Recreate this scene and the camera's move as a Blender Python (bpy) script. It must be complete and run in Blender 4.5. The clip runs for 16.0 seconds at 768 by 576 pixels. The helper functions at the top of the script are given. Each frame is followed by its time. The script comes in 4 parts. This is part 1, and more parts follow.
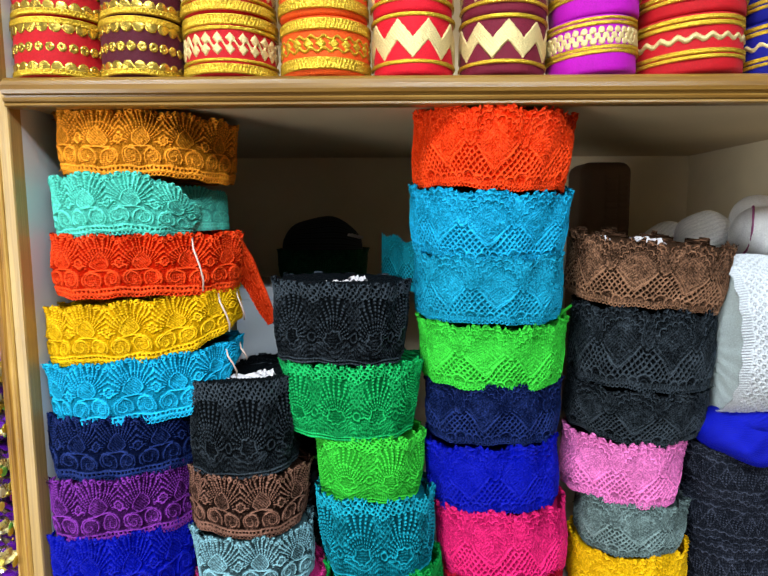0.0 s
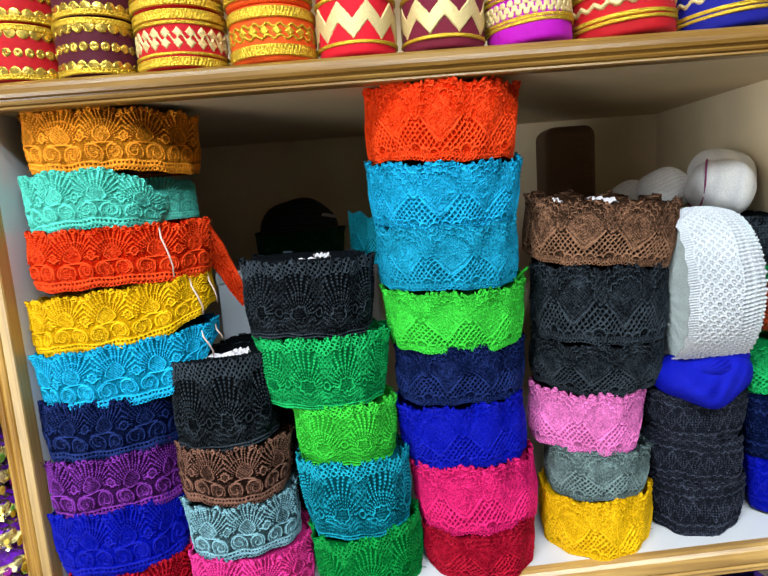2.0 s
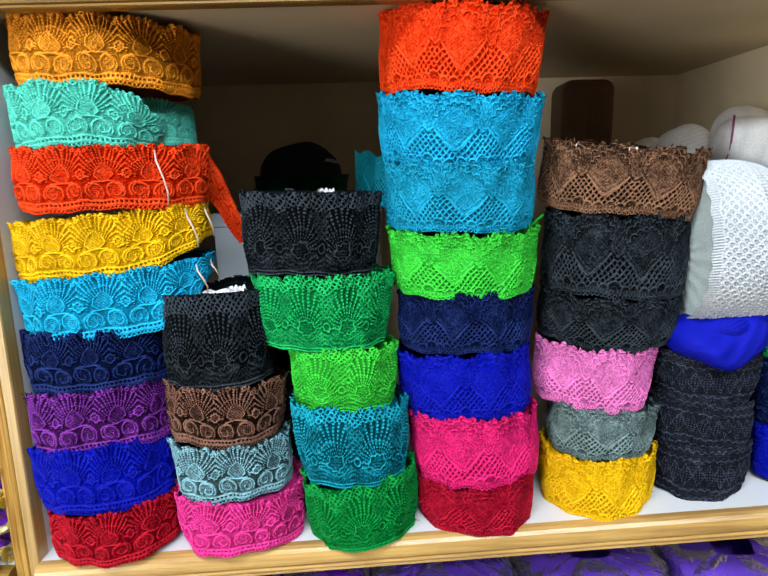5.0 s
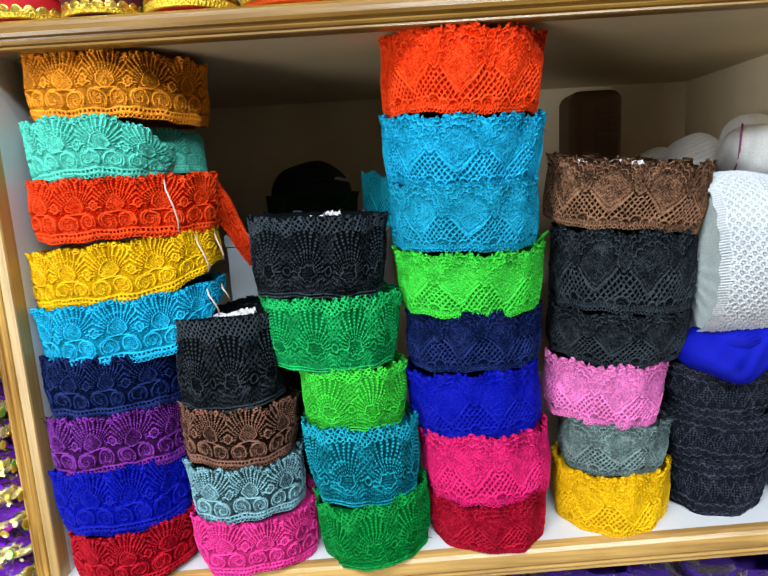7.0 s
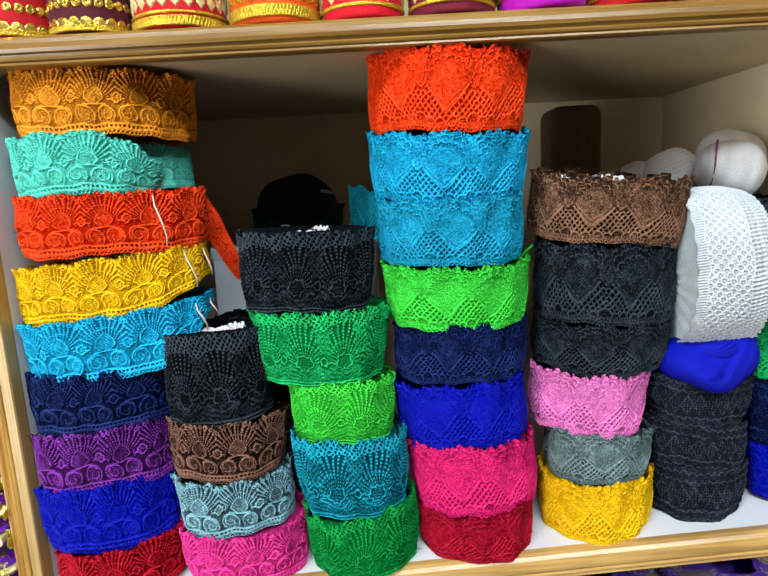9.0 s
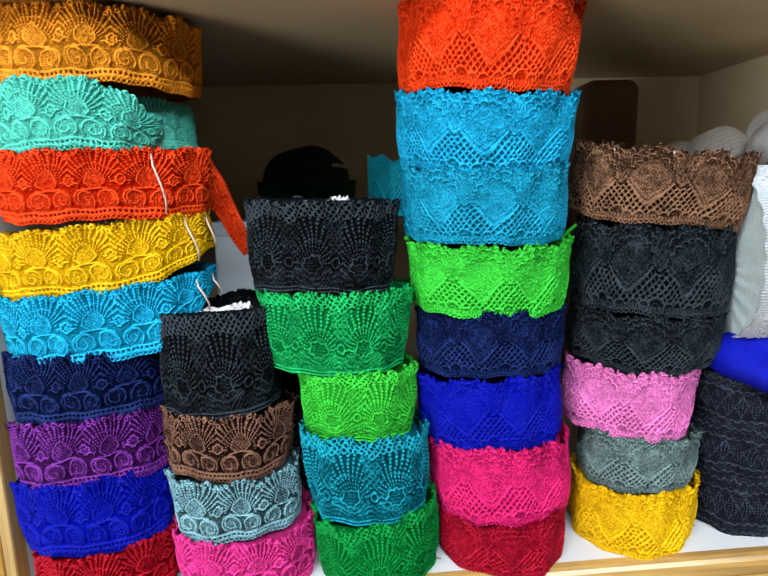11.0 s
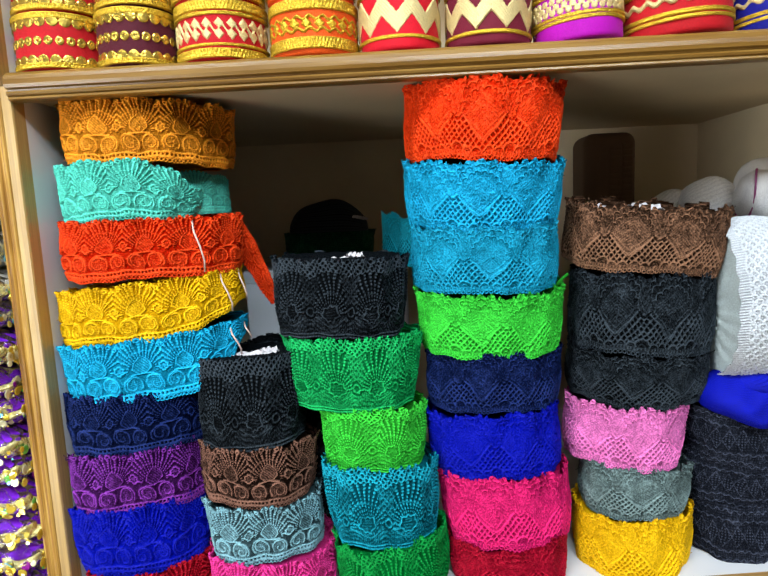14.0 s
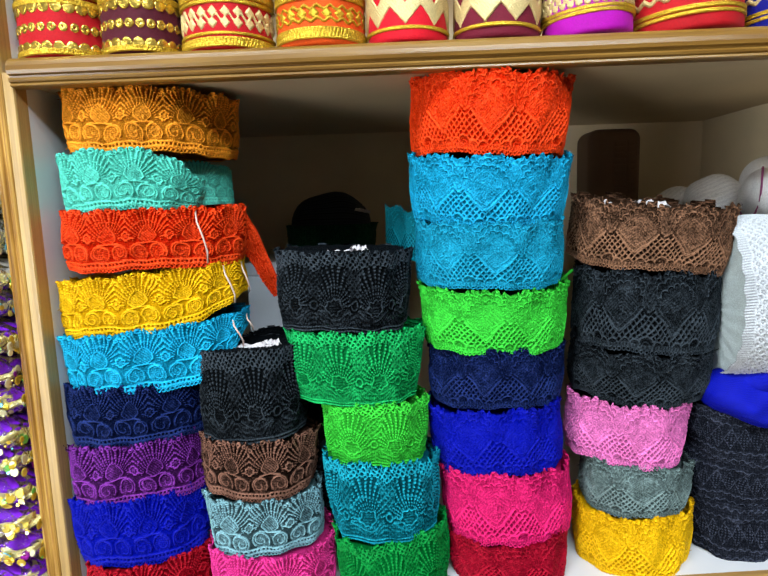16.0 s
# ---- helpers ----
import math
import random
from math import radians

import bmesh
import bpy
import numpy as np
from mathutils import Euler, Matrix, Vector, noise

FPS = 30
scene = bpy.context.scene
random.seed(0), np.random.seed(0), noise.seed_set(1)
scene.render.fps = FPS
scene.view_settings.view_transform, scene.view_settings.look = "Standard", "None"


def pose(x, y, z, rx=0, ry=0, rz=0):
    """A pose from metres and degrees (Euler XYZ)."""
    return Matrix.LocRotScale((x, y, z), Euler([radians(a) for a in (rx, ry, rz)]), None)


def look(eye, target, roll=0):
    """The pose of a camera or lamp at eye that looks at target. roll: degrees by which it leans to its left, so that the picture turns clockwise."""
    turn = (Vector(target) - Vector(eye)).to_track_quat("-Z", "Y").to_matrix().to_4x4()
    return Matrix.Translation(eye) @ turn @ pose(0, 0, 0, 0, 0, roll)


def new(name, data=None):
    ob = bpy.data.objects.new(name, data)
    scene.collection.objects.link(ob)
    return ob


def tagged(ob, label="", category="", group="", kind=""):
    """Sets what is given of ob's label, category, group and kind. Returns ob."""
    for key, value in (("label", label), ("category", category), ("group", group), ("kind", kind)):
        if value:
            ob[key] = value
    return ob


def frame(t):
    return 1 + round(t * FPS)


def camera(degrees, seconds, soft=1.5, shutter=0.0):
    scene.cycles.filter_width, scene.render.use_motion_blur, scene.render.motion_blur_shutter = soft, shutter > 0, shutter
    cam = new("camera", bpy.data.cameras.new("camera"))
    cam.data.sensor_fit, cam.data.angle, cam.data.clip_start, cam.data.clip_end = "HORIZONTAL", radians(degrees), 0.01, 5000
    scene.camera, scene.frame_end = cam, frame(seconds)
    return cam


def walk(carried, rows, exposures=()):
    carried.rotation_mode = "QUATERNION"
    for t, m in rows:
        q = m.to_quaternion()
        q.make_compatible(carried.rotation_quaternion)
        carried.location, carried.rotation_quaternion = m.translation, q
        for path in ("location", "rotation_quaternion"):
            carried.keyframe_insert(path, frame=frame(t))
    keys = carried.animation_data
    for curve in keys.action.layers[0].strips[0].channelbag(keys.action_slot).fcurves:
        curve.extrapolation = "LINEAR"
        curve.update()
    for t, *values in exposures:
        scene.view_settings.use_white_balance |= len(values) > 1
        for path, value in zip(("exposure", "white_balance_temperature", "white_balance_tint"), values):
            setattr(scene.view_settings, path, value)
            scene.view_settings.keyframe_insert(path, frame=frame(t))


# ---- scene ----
# camera and its way
cam = camera(66.6, 16.0)
PATH = [
    (0, (0.018, -0.098, 1.353), (0.013, 1.888, 1.119), -0.3),
    (0.5, (0.008, -0.087, 1.348), (-0.003, 1.893, 1.063), -0.4),
    (1, (0.024, -0.104, 1.337), (0.016, 1.871, 1.024), -0.7),
    (1.5, (0.058, -0.14, 1.35), (0.047, 1.841, 1.076), -3.3),
    (2, (0.061, -0.125, 1.349), (0.033, 1.852, 1.044), -4.2),
    (2.5, (0.067, -0.113, 1.328), (-0.023, 1.861, 1.021), -3.2),
    (3, (0.051, -0.111, 1.328), (-0.034, 1.86, 0.998), -2.6),
    (3.5, (0.041, -0.108, 1.327), (0.01, 1.859, 0.97), -2.0),
    (4, (0.047, -0.103, 1.32), (0.044, 1.863, 0.95), -2.0),
    (4.2, (0.041, -0.094, 1.312), (0.047, 1.867, 0.917), -1.0),
    (6.3, (0.068, -0.113, 1.322), (0.022, 1.854, 0.961), -2.4),
    (6.5, (0.07, -0.112, 1.326), (0.034, 1.856, 0.971), -3.0),
    (7, (0.061, -0.104, 1.326), (-0.017, 1.86, 0.959), -3.0),
    (7.5, (0.043, -0.104, 1.326), (-0.026, 1.86, 0.954), -2.2),
    (8, (0.05, -0.101, 1.331), (-0.014, 1.862, 0.957), -3.2),
    (8.5, (0.053, -0.107, 1.33), (0.004, 1.86, 0.972), -2.9),
    (9, (0.055, -0.11, 1.334), (0.041, 1.86, 0.988), -3.0),
    (9.2, (0.054, -0.109, 1.334), (0.046, 1.86, 0.983), -2.9),
    (11.3, (0.02, -0.046, 1.308), (0.034, 1.918, 0.93), -0.4),
    (11.5, (0.017, -0.056, 1.305), (0.023, 1.909, 0.934), 0.7),
    (12, (0.019, -0.092, 1.313), (-0.004, 1.88, 0.982), 0.5),
    (12.5, (0.03, -0.111, 1.336), (-0.088, 1.866, 1.053), -1.2),
    (13, (0.039, -0.093, 1.331), (-0.097, 1.885, 1.074), -1.3),
    (13.5, (0.043, -0.087, 1.336), (-0.045, 1.891, 1.053), -2.5),
    (14, (0.046, -0.11, 1.339), (-0.047, 1.87, 1.072), -2.6),
    (14.5, (0.053, -0.121, 1.342), (-0.044, 1.859, 1.076), -2.9),
    (15, (0.046, -0.11, 1.34), (-0.05, 1.869, 1.064), -2.5),
    (15.5, (0.039, -0.102, 1.338), (-0.052, 1.875, 1.049), -2.0),
    (16, (0.04, -0.107, 1.339), (-0.046, 1.87, 1.05), -1.8),
]
walk(cam, [(t, look(eye, target, roll)) for t, eye, target, roll in PATH])

# world and light
world = bpy.data.worlds.new("shop_world")
world.use_nodes = True
world.node_tree.nodes["Background"].inputs["Color"].default_value = (0.9, 0.95, 1.0, 1)
world.node_tree.nodes["Background"].inputs["Strength"].default_value = 0.05
scene.world = world


def area_lamp(x, y, z, sx, sy, watts, colour, target):
    data = bpy.data.lights.new("tube_or_fill", "AREA")
    data.shape, data.size, data.size_y, data.energy, data.color = "RECTANGLE", sx, sy, watts, colour
    ob = new("tube_or_fill", data)
    ob.matrix_world = look((x, y, z), target)
    return ob


# two ceiling tubes, out of view
area_lamp(-0.3, -0.75, 2.62, 1.3, 0.10, 48, (0.88, 1.0, 1.06), (0.0, 0.1, 1.0))
area_lamp(0.7, -1.5, 2.62, 1.3, 0.10, 33, (0.88, 1.0, 1.06), (0.1, 0.3, 1.1))
# added fill lamp, no opening behind it, lights the shelf's inside from the left
area_lamp(-1.86, -1.35, 1.05, 1.5, 1.9, 90, (0.96, 0.98, 0.95), (0.3, 0.6, 1.35))

# ---------------------------------------------------------------- materials


def lin(r, g, b):
    return tuple(((c / 255 + 0.055) / 1.055) ** 2.4 if c > 10 else c / 255 / 12.92 for c in (r, g, b)) + (1,)


def mat(name):
    m = bpy.data.materials.new(name)
    m.use_nodes = True
    nt = m.node_tree
    return m, nt.nodes, nt.links, nt.nodes["Principled BSDF"]


def node(nodes, kind, **values):
    n = nodes.new(kind)
    for key, value in values.items():
        if key in n.inputs:
            n.inputs[key].default_value = value
    return n


def ramp(nodes, stops):
    n = nodes.new("ShaderNodeValToRGB")
    while len(n.color_ramp.elements) < len(stops):
        n.color_ramp.elements.new(0.5)
    for e, (p, c) in zip(n.color_ramp.elements, stops):
        e.position, e.color = p, c
    return n


def scaled(c, f):
    return (min(1, c[0] * f), min(1, c[1] * f), min(1, c[2] * f), 1)


def thread_material(name, relief_tone, gap_shade, rough=0.55, sheen=0.0, grain=2600, gloss=0.14, crisp=1.3):
    """Cotton and rayon lace: raised threads painted lighter as if lit, net gaps painted darker as shade."""
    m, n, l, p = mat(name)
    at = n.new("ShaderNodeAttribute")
    at.attribute_name = "relief_tone"
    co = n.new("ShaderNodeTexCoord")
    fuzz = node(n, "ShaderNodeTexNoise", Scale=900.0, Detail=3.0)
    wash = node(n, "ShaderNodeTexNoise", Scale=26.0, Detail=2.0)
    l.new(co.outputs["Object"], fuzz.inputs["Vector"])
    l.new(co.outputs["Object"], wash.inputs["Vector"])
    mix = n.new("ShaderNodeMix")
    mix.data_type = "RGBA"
    # shade sits in the colour: gaps get the darker tone, raised threads the lighter
    mix.inputs["A"].default_value, mix.inputs["B"].default_value = gap_shade, relief_tone
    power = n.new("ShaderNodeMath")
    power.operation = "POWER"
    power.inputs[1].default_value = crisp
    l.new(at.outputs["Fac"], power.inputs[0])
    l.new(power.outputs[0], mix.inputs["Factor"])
    hsv = n.new("ShaderNodeHueSaturation")
    add = node(n, "ShaderNodeMath")
    add.operation = "ADD"
    f1 = n.new("ShaderNodeMapRange")
    f1.inputs["From Min"].default_value, f1.inputs["From Max"].default_value = 0.3, 0.7
    f1.inputs["To Min"].default_value, f1.inputs["To Max"].default_value = 0.32, 0.68
    f2 = n.new("ShaderNodeMapRange")
    f2.inputs["From Min"].default_value, f2.inputs["From Max"].default_value = 0.3, 0.7
    f2.inputs["To Min"].default_value, f2.inputs["To Max"].default_value = 0.42, 0.58
    l.new(fuzz.outputs["Fac"], f1.inputs["Value"])
    l.new(wash.outputs["Fac"], f2.inputs["Value"])
    l.new(f1.outputs["Result"], add.inputs[0])
    l.new(f2.outputs["Result"], add.inputs[1])
    l.new(add.outputs[0], hsv.inputs["Value"])
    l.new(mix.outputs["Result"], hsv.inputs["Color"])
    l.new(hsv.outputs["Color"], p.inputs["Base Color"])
    p.inputs["Roughness"].default_value = rough
    shine = n.new("ShaderNodeMapRange")  # the raised cord shines, the open net does not
    shine.inputs["To Min"].default_value, shine.inputs["To Max"].default_value = 0.02, gloss * 2.2
    l.new(power.outputs[0], shine.inputs["Value"])
    l.new(shine.outputs["Result"], p.inputs["Specular IOR Level"])
    p.inputs["Sheen Weight"].default_value = sheen
    p.inputs["Sheen Roughness"].default_value = 0.4
    weave = node(n, "ShaderNodeTexNoise", Scale=float(grain), Detail=2.0)
    l.new(co.outputs["Object"], weave.inputs["Vector"])
    bump = node(n, "ShaderNodeBump", Strength=0.9, Distance=0.0007)
    l.new(weave.outputs["Fac"], bump.inputs["Height"])
    l.new(bump.outputs["Normal"], p.inputs["Normal"])
    return m


def wood_material(name, axis, tone=1.0, streak=1.0, heart=(176, 138, 76), fine=150.0):
    m, n, l, p = mat(name)
    co = n.new("ShaderNodeTexCoord")
    mp = n.new("ShaderNodeMapping")
    s = [fine, fine, fine]
    s[axis] = 5.0
    mp.inputs["Scale"].default_value = s
    l.new(co.outputs["Object"], mp.inputs["Vector"])
    grain = node(n, "ShaderNodeTexNoise", Scale=1.0, Detail=6.0, Roughness=0.65, Distortion=0.5)
    l.new(mp.outputs["Vector"], grain.inputs["Vector"])
    blot = node(n, "ShaderNodeTexNoise", Scale=9.0, Detail=3.0)
    l.new(co.outputs["Object"], blot.inputs["Vector"])
    mid = Vector(lin(*heart)[:3])
    shades = [Vector(lin(*rgb)[:3]).lerp(mid, 1 - streak) for rgb in ((74, 42, 10), (154, 106, 38), (200, 156, 78), (114, 70, 20))]
    r = ramp(n, [(p_, scaled(c_, tone)) for p_, c_ in zip((0.28, 0.43, 0.6, 0.8), shades)])
    l.new(grain.outputs["Fac"], r.inputs["Fac"])
    mix = n.new("ShaderNodeMix")
    mix.data_type, mix.blend_type = "RGBA", "MULTIPLY"
    r2 = ramp(n, [(0.36, (0.5, 0.42, 0.32, 1)), (0.58, (1, 1, 1, 1))])
    l.new(blot.outputs["Fac"], r2.inputs["Fac"])
    mix.inputs["Factor"].default_value = 0.8 * streak
    l.new(r.outputs["Color"], mix.inputs["A"])
    l.new(r2.outputs["Color"], mix.inputs["B"])
    l.new(mix.outputs["Result"], p.inputs["Base Color"])
    p.inputs["Roughness"].default_value = 0.28
    p.inputs["Coat Weight"].default_value = 0.2
    p.inputs["Coat Roughness"].default_value = 0.2
    bump = node(n, "ShaderNodeBump", Strength=0.25, Distance=0.001)
    l.new(grain.outputs["Fac"], bump.inputs["Height"])
    l.new(bump.outputs["Normal"], p.inputs["Normal"])
    return m


def paint_material(name, colour, rough=0.5, dirt=0.75):
    m, n, l, p = mat(name)
    co = n.new("ShaderNodeTexCoord")
    big = node(n, "ShaderNodeTexNoise", Scale=7.0, Detail=4.0)
    fine = node(n, "ShaderNodeTexNoise", Scale=190.0, Detail=3.0)
    l.new(co.outputs["Object"], big.inputs["Vector"])
    l.new(co.outputs["Object"], fine.inputs["Vector"])
    r = ramp(n, [(0.3, scaled(colour, dirt)), (0.65, colour)])
    l.new(big.outputs["Fac"], r.inputs["Fac"])
    l.new(r.outputs["Color"], p.inputs["Base Color"])
    p.inputs["Roughness"].default_value = rough
    bump = node(n, "ShaderNodeBump", Strength=0.12, Distance=0.001)
    l.new(fine.outputs["Fac"], bump.inputs["Height"])
    l.new(bump.outputs["Normal"], p.inputs["Normal"])
    return m


def gold_material(name, colour, rough=0.3, scale=1400.0, metal=0.85, strength=0.6):
    m, n, l, p = mat(name)
    co = n.new("ShaderNodeTexCoord")
    no = node(n, "ShaderNodeTexNoise", Scale=scale, Detail=2.0)
    l.new(co.outputs["Object"], no.inputs["Vector"])
    r = ramp(n, [(0.35, scaled(colour, 0.55)), (0.6, colour)])
    l.new(no.outputs["Fac"], r.inputs["Fac"])
    l.new(r.outputs["Color"], p.inputs["Base Color"])
    p.inputs["Metallic"].default_value = metal
    p.inputs["Roughness"].default_value = rough
    bump = node(n, "ShaderNodeBump", Strength=strength, Distance=0.0008)
    l.new(no.outputs["Fac"], bump.inputs["Height"])
    l.new(bump.outputs["Normal"], p.inputs["Normal"])
    return m


def sequin_material():
    m, n, l, p = mat("mixed_sequins")
    geo = n.new("ShaderNodeNewGeometry")
    r = ramp(n, [(0.0, lin(214, 180, 60)), (0.45, lin(240, 232, 190)), (0.62, lin(120, 190, 215)), (0.72, lin(120, 200, 90)), (0.8, lin(225, 200, 90)), (0.93, lin(150, 30, 150))])
    r.color_ramp.interpolation = "CONSTANT"
    l.new(geo.outputs["Random Per Island"], r.inputs["Fac"])
    l.new(r.outputs["Color"], p.inputs["Base Color"])
    p.inputs["Metallic"].default_value, p.inputs["Roughness"].default_value = 0.55, 0.25
    return m


def film_material():
    m, n, l, p = mat("clear_plastic_film")
    clear = n.new("ShaderNodeBsdfTransparent")
    gloss = node(n, "ShaderNodeBsdfGlossy", Roughness=0.12)
    fres = node(n, "ShaderNodeFresnel", IOR=1.3)
    co = n.new("ShaderNodeTexCoord")
    no = node(n, "ShaderNodeTexNoise", Scale=70.0, Detail=3.0, Distortion=1.5)
    l.new(co.outputs["Object"], no.inputs["Vector"])
    bump = node(n, "ShaderNodeBump", Strength=0.9, Distance=0.004)
    l.new(no.outputs["Fac"], bump.inputs["Height"])
    l.new(bump.outputs["Normal"], gloss.inputs["Normal"])
    l.new(bump.outputs["Normal"], fres.inputs["Normal"])
    mix = n.new("ShaderNodeMixShader")
    l.new(fres.outputs["Fac"], mix.inputs["Fac"])
    l.new(clear.outputs[0], mix.inputs[1])
    l.new(gloss.outputs[0], mix.inputs[2])
    l.new(mix.outputs[0], n["Material Output"].inputs["Surface"])
    return m


WOOD_X = wood_material("varnished_pine_along", 0, 0.48, 0.5, (176, 128, 56))
WOOD_LIGHT = wood_material("pale_varnished_pine", 0, 0.95, 0.5, (196, 160, 104))
WOOD_Z = wood_material("varnished_pine_upright", 2, 0.9, 1.0, (180, 132, 58), 330.0)
WOOD_PALE_Z = wood_material("pale_pine_upright", 2, 0.85, 0.5, (200, 170, 116), 330.0)
WHITE_PAINT = paint_material("white_board_paint", lin(214, 214, 219), 0.35, 0.9)
CREAM_PAINT = paint_material("pale_cream_board_paint", lin(200, 178, 142), 0.5, 0.85)
BEIGE_PAINT = paint_material("cream_board_paint", lin(234, 216, 182), 0.55, 0.82)
WALL_PAINT = paint_material("shop_wall_paint", lin(128, 114, 98), 0.7, 0.88)
FLOOR_PAINT = paint_material("shop_floor_tile", lin(132, 122, 108), 0.4, 0.8)
WHITE_PLASTIC = paint_material("white_card_box", lin(205, 210, 218), 0.4, 0.9)
BROWN_RIBBON = paint_material("brown_ribbed_ribbon", lin(110, 82, 60), 0.7, 0.6)
PAPER = paint_material("white_paper_tag", lin(206, 200, 204), 0.7, 0.85)
BAND = paint_material("pale_rubber_band", lin(206, 176, 164), 0.3, 0.9)
GOLD = gold_material("gold_zari_braid", lin(216, 176, 50), 0.36, 900.0, 0.72, 1.0)
GOLD_FOIL = gold_material("gold_foil_discs", lin(226, 190, 84), 0.24, 300.0, 0.85, 0.15)
CREAM_ZARI = gold_material("pale_gold_weave", lin(224, 200, 140), 0.45, 1600.0, 0.45)
YARN = thread_material("glossy_white_yarn", lin(238, 238, 240), lin(214, 214, 220), 0.3, gloss=0.5)
SEQUINS = sequin_material()
FILM = film_material()

LACE = {}
# painted shading: dye lightened on raised cords, darkened in gaps, and the cords' fineness
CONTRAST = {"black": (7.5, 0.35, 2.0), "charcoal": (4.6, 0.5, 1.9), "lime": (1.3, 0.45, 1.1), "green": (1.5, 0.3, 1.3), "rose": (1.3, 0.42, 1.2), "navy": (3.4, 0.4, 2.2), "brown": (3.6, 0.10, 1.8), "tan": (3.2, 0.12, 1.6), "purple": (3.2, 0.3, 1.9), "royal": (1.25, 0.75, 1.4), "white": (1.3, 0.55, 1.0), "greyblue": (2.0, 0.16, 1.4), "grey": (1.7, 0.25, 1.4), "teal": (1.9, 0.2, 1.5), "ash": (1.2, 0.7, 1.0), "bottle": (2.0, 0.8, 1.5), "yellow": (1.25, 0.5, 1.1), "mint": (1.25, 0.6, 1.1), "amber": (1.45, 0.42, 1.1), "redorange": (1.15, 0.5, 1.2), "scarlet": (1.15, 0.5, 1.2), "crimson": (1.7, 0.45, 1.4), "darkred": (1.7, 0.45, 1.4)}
WARM = {"redorange": (246, 74, 14), "scarlet": (252, 74, 14)}  # orange sheen painted into these cords' colour
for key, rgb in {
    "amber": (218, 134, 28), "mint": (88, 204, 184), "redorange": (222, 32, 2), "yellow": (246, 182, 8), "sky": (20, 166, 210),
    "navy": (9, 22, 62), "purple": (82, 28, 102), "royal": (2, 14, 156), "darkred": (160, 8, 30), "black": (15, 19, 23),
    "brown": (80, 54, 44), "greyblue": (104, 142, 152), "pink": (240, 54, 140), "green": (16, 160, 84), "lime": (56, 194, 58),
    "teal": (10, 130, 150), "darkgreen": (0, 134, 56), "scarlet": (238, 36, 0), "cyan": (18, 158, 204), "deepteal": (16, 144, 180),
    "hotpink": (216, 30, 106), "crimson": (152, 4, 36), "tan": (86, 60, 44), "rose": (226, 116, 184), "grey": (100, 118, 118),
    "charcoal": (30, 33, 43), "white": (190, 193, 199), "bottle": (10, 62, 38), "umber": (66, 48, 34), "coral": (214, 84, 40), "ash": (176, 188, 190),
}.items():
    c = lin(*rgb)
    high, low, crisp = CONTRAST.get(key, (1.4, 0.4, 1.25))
    lit_cord = lin(*WARM[key]) if key in WARM else scaled(c, high)
    LACE[key] = thread_material(key + "_lace", lit_cord, scaled(c, low), crisp=crisp, gloss=0.10)

# ---------------------------------------------------------------- mesh helpers


def thing(name, label, category, m=None, group="", kind=""):
    ob = new(name)
    ob.empty_display_size = 0.02
    ob.matrix_world = m if m is not None else Matrix.Identity(4)
    return tagged(ob, label, category, group, kind)


def part(name, bm, material, parent, label="", smooth=False):
    me = bpy.data.meshes.new(name)
    bm.to_mesh(me)
    bm.free()
    me.materials.append(material)
    if smooth:
        me.shade_smooth()
    ob = new(name, me)
    ob.parent = parent
    return tagged(ob, label)


def sheet_mesh(name, points, rows, cols, closed, material, parent, relief_tone=None, keep=None, label=""):
    """A grid of rows x cols points as one smooth mesh."""
    i = np.arange(rows - 1)[:, None] * cols
    last = cols if closed else cols - 1
    j = np.arange(last)[None, :]
    k = (np.arange(last) + 1)[None, :] % cols
    quads = np.stack([i + j, i + k, i + cols + k, i + cols + j], axis=-1).reshape(-1, 4)
    if keep is not None:
        flags = keep.reshape(-1)
        quads = quads[flags[quads].any(axis=1)]
    me = bpy.data.meshes.new(name)
    me.vertices.add(rows * cols)
    me.vertices.foreach_set("co", np.ascontiguousarray(points, dtype=np.float32).reshape(-1))
    me.loops.add(quads.size)
    me.loops.foreach_set("vertex_index", quads.astype(np.int32).reshape(-1))
    me.polygons.add(len(quads))
    me.polygons.foreach_set("loop_start", np.arange(0, quads.size, 4, dtype=np.int32))
    # relief goes into the colour: low points shaded dark, high points light
    if relief_tone is not None:
        a = me.attributes.new("relief_tone", "FLOAT", "POINT")
        a.data.foreach_set("value", np.ascontiguousarray(relief_tone, dtype=np.float32).reshape(-1))
    me.update(calc_edges=True)
    me.shade_smooth()
    me.materials.append(material)
    ob = new(name, me)
    ob.parent = parent
    return tagged(ob, label)


def box_bm(x0, x1, y0, y1, z0, z1, bevel=0.001, bm=None, segments=2):
    bm = bm or bmesh.new()
    made = bmesh.ops.create_cube(bm, size=1.0, matrix=Matrix.LocRotScale(((x0 + x1) / 2, (y0 + y1) / 2, (z0 + z1) / 2), None, (x1 - x0, y1 - y0, z1 - z0)))
    if bevel:
        edges = list({e for v in made["verts"] for e in v.link_edges})
        bmesh.ops.bevel(bm, geom=edges, offset=bevel, segments=segments, affect="EDGES", profile=0.5)
    return bm


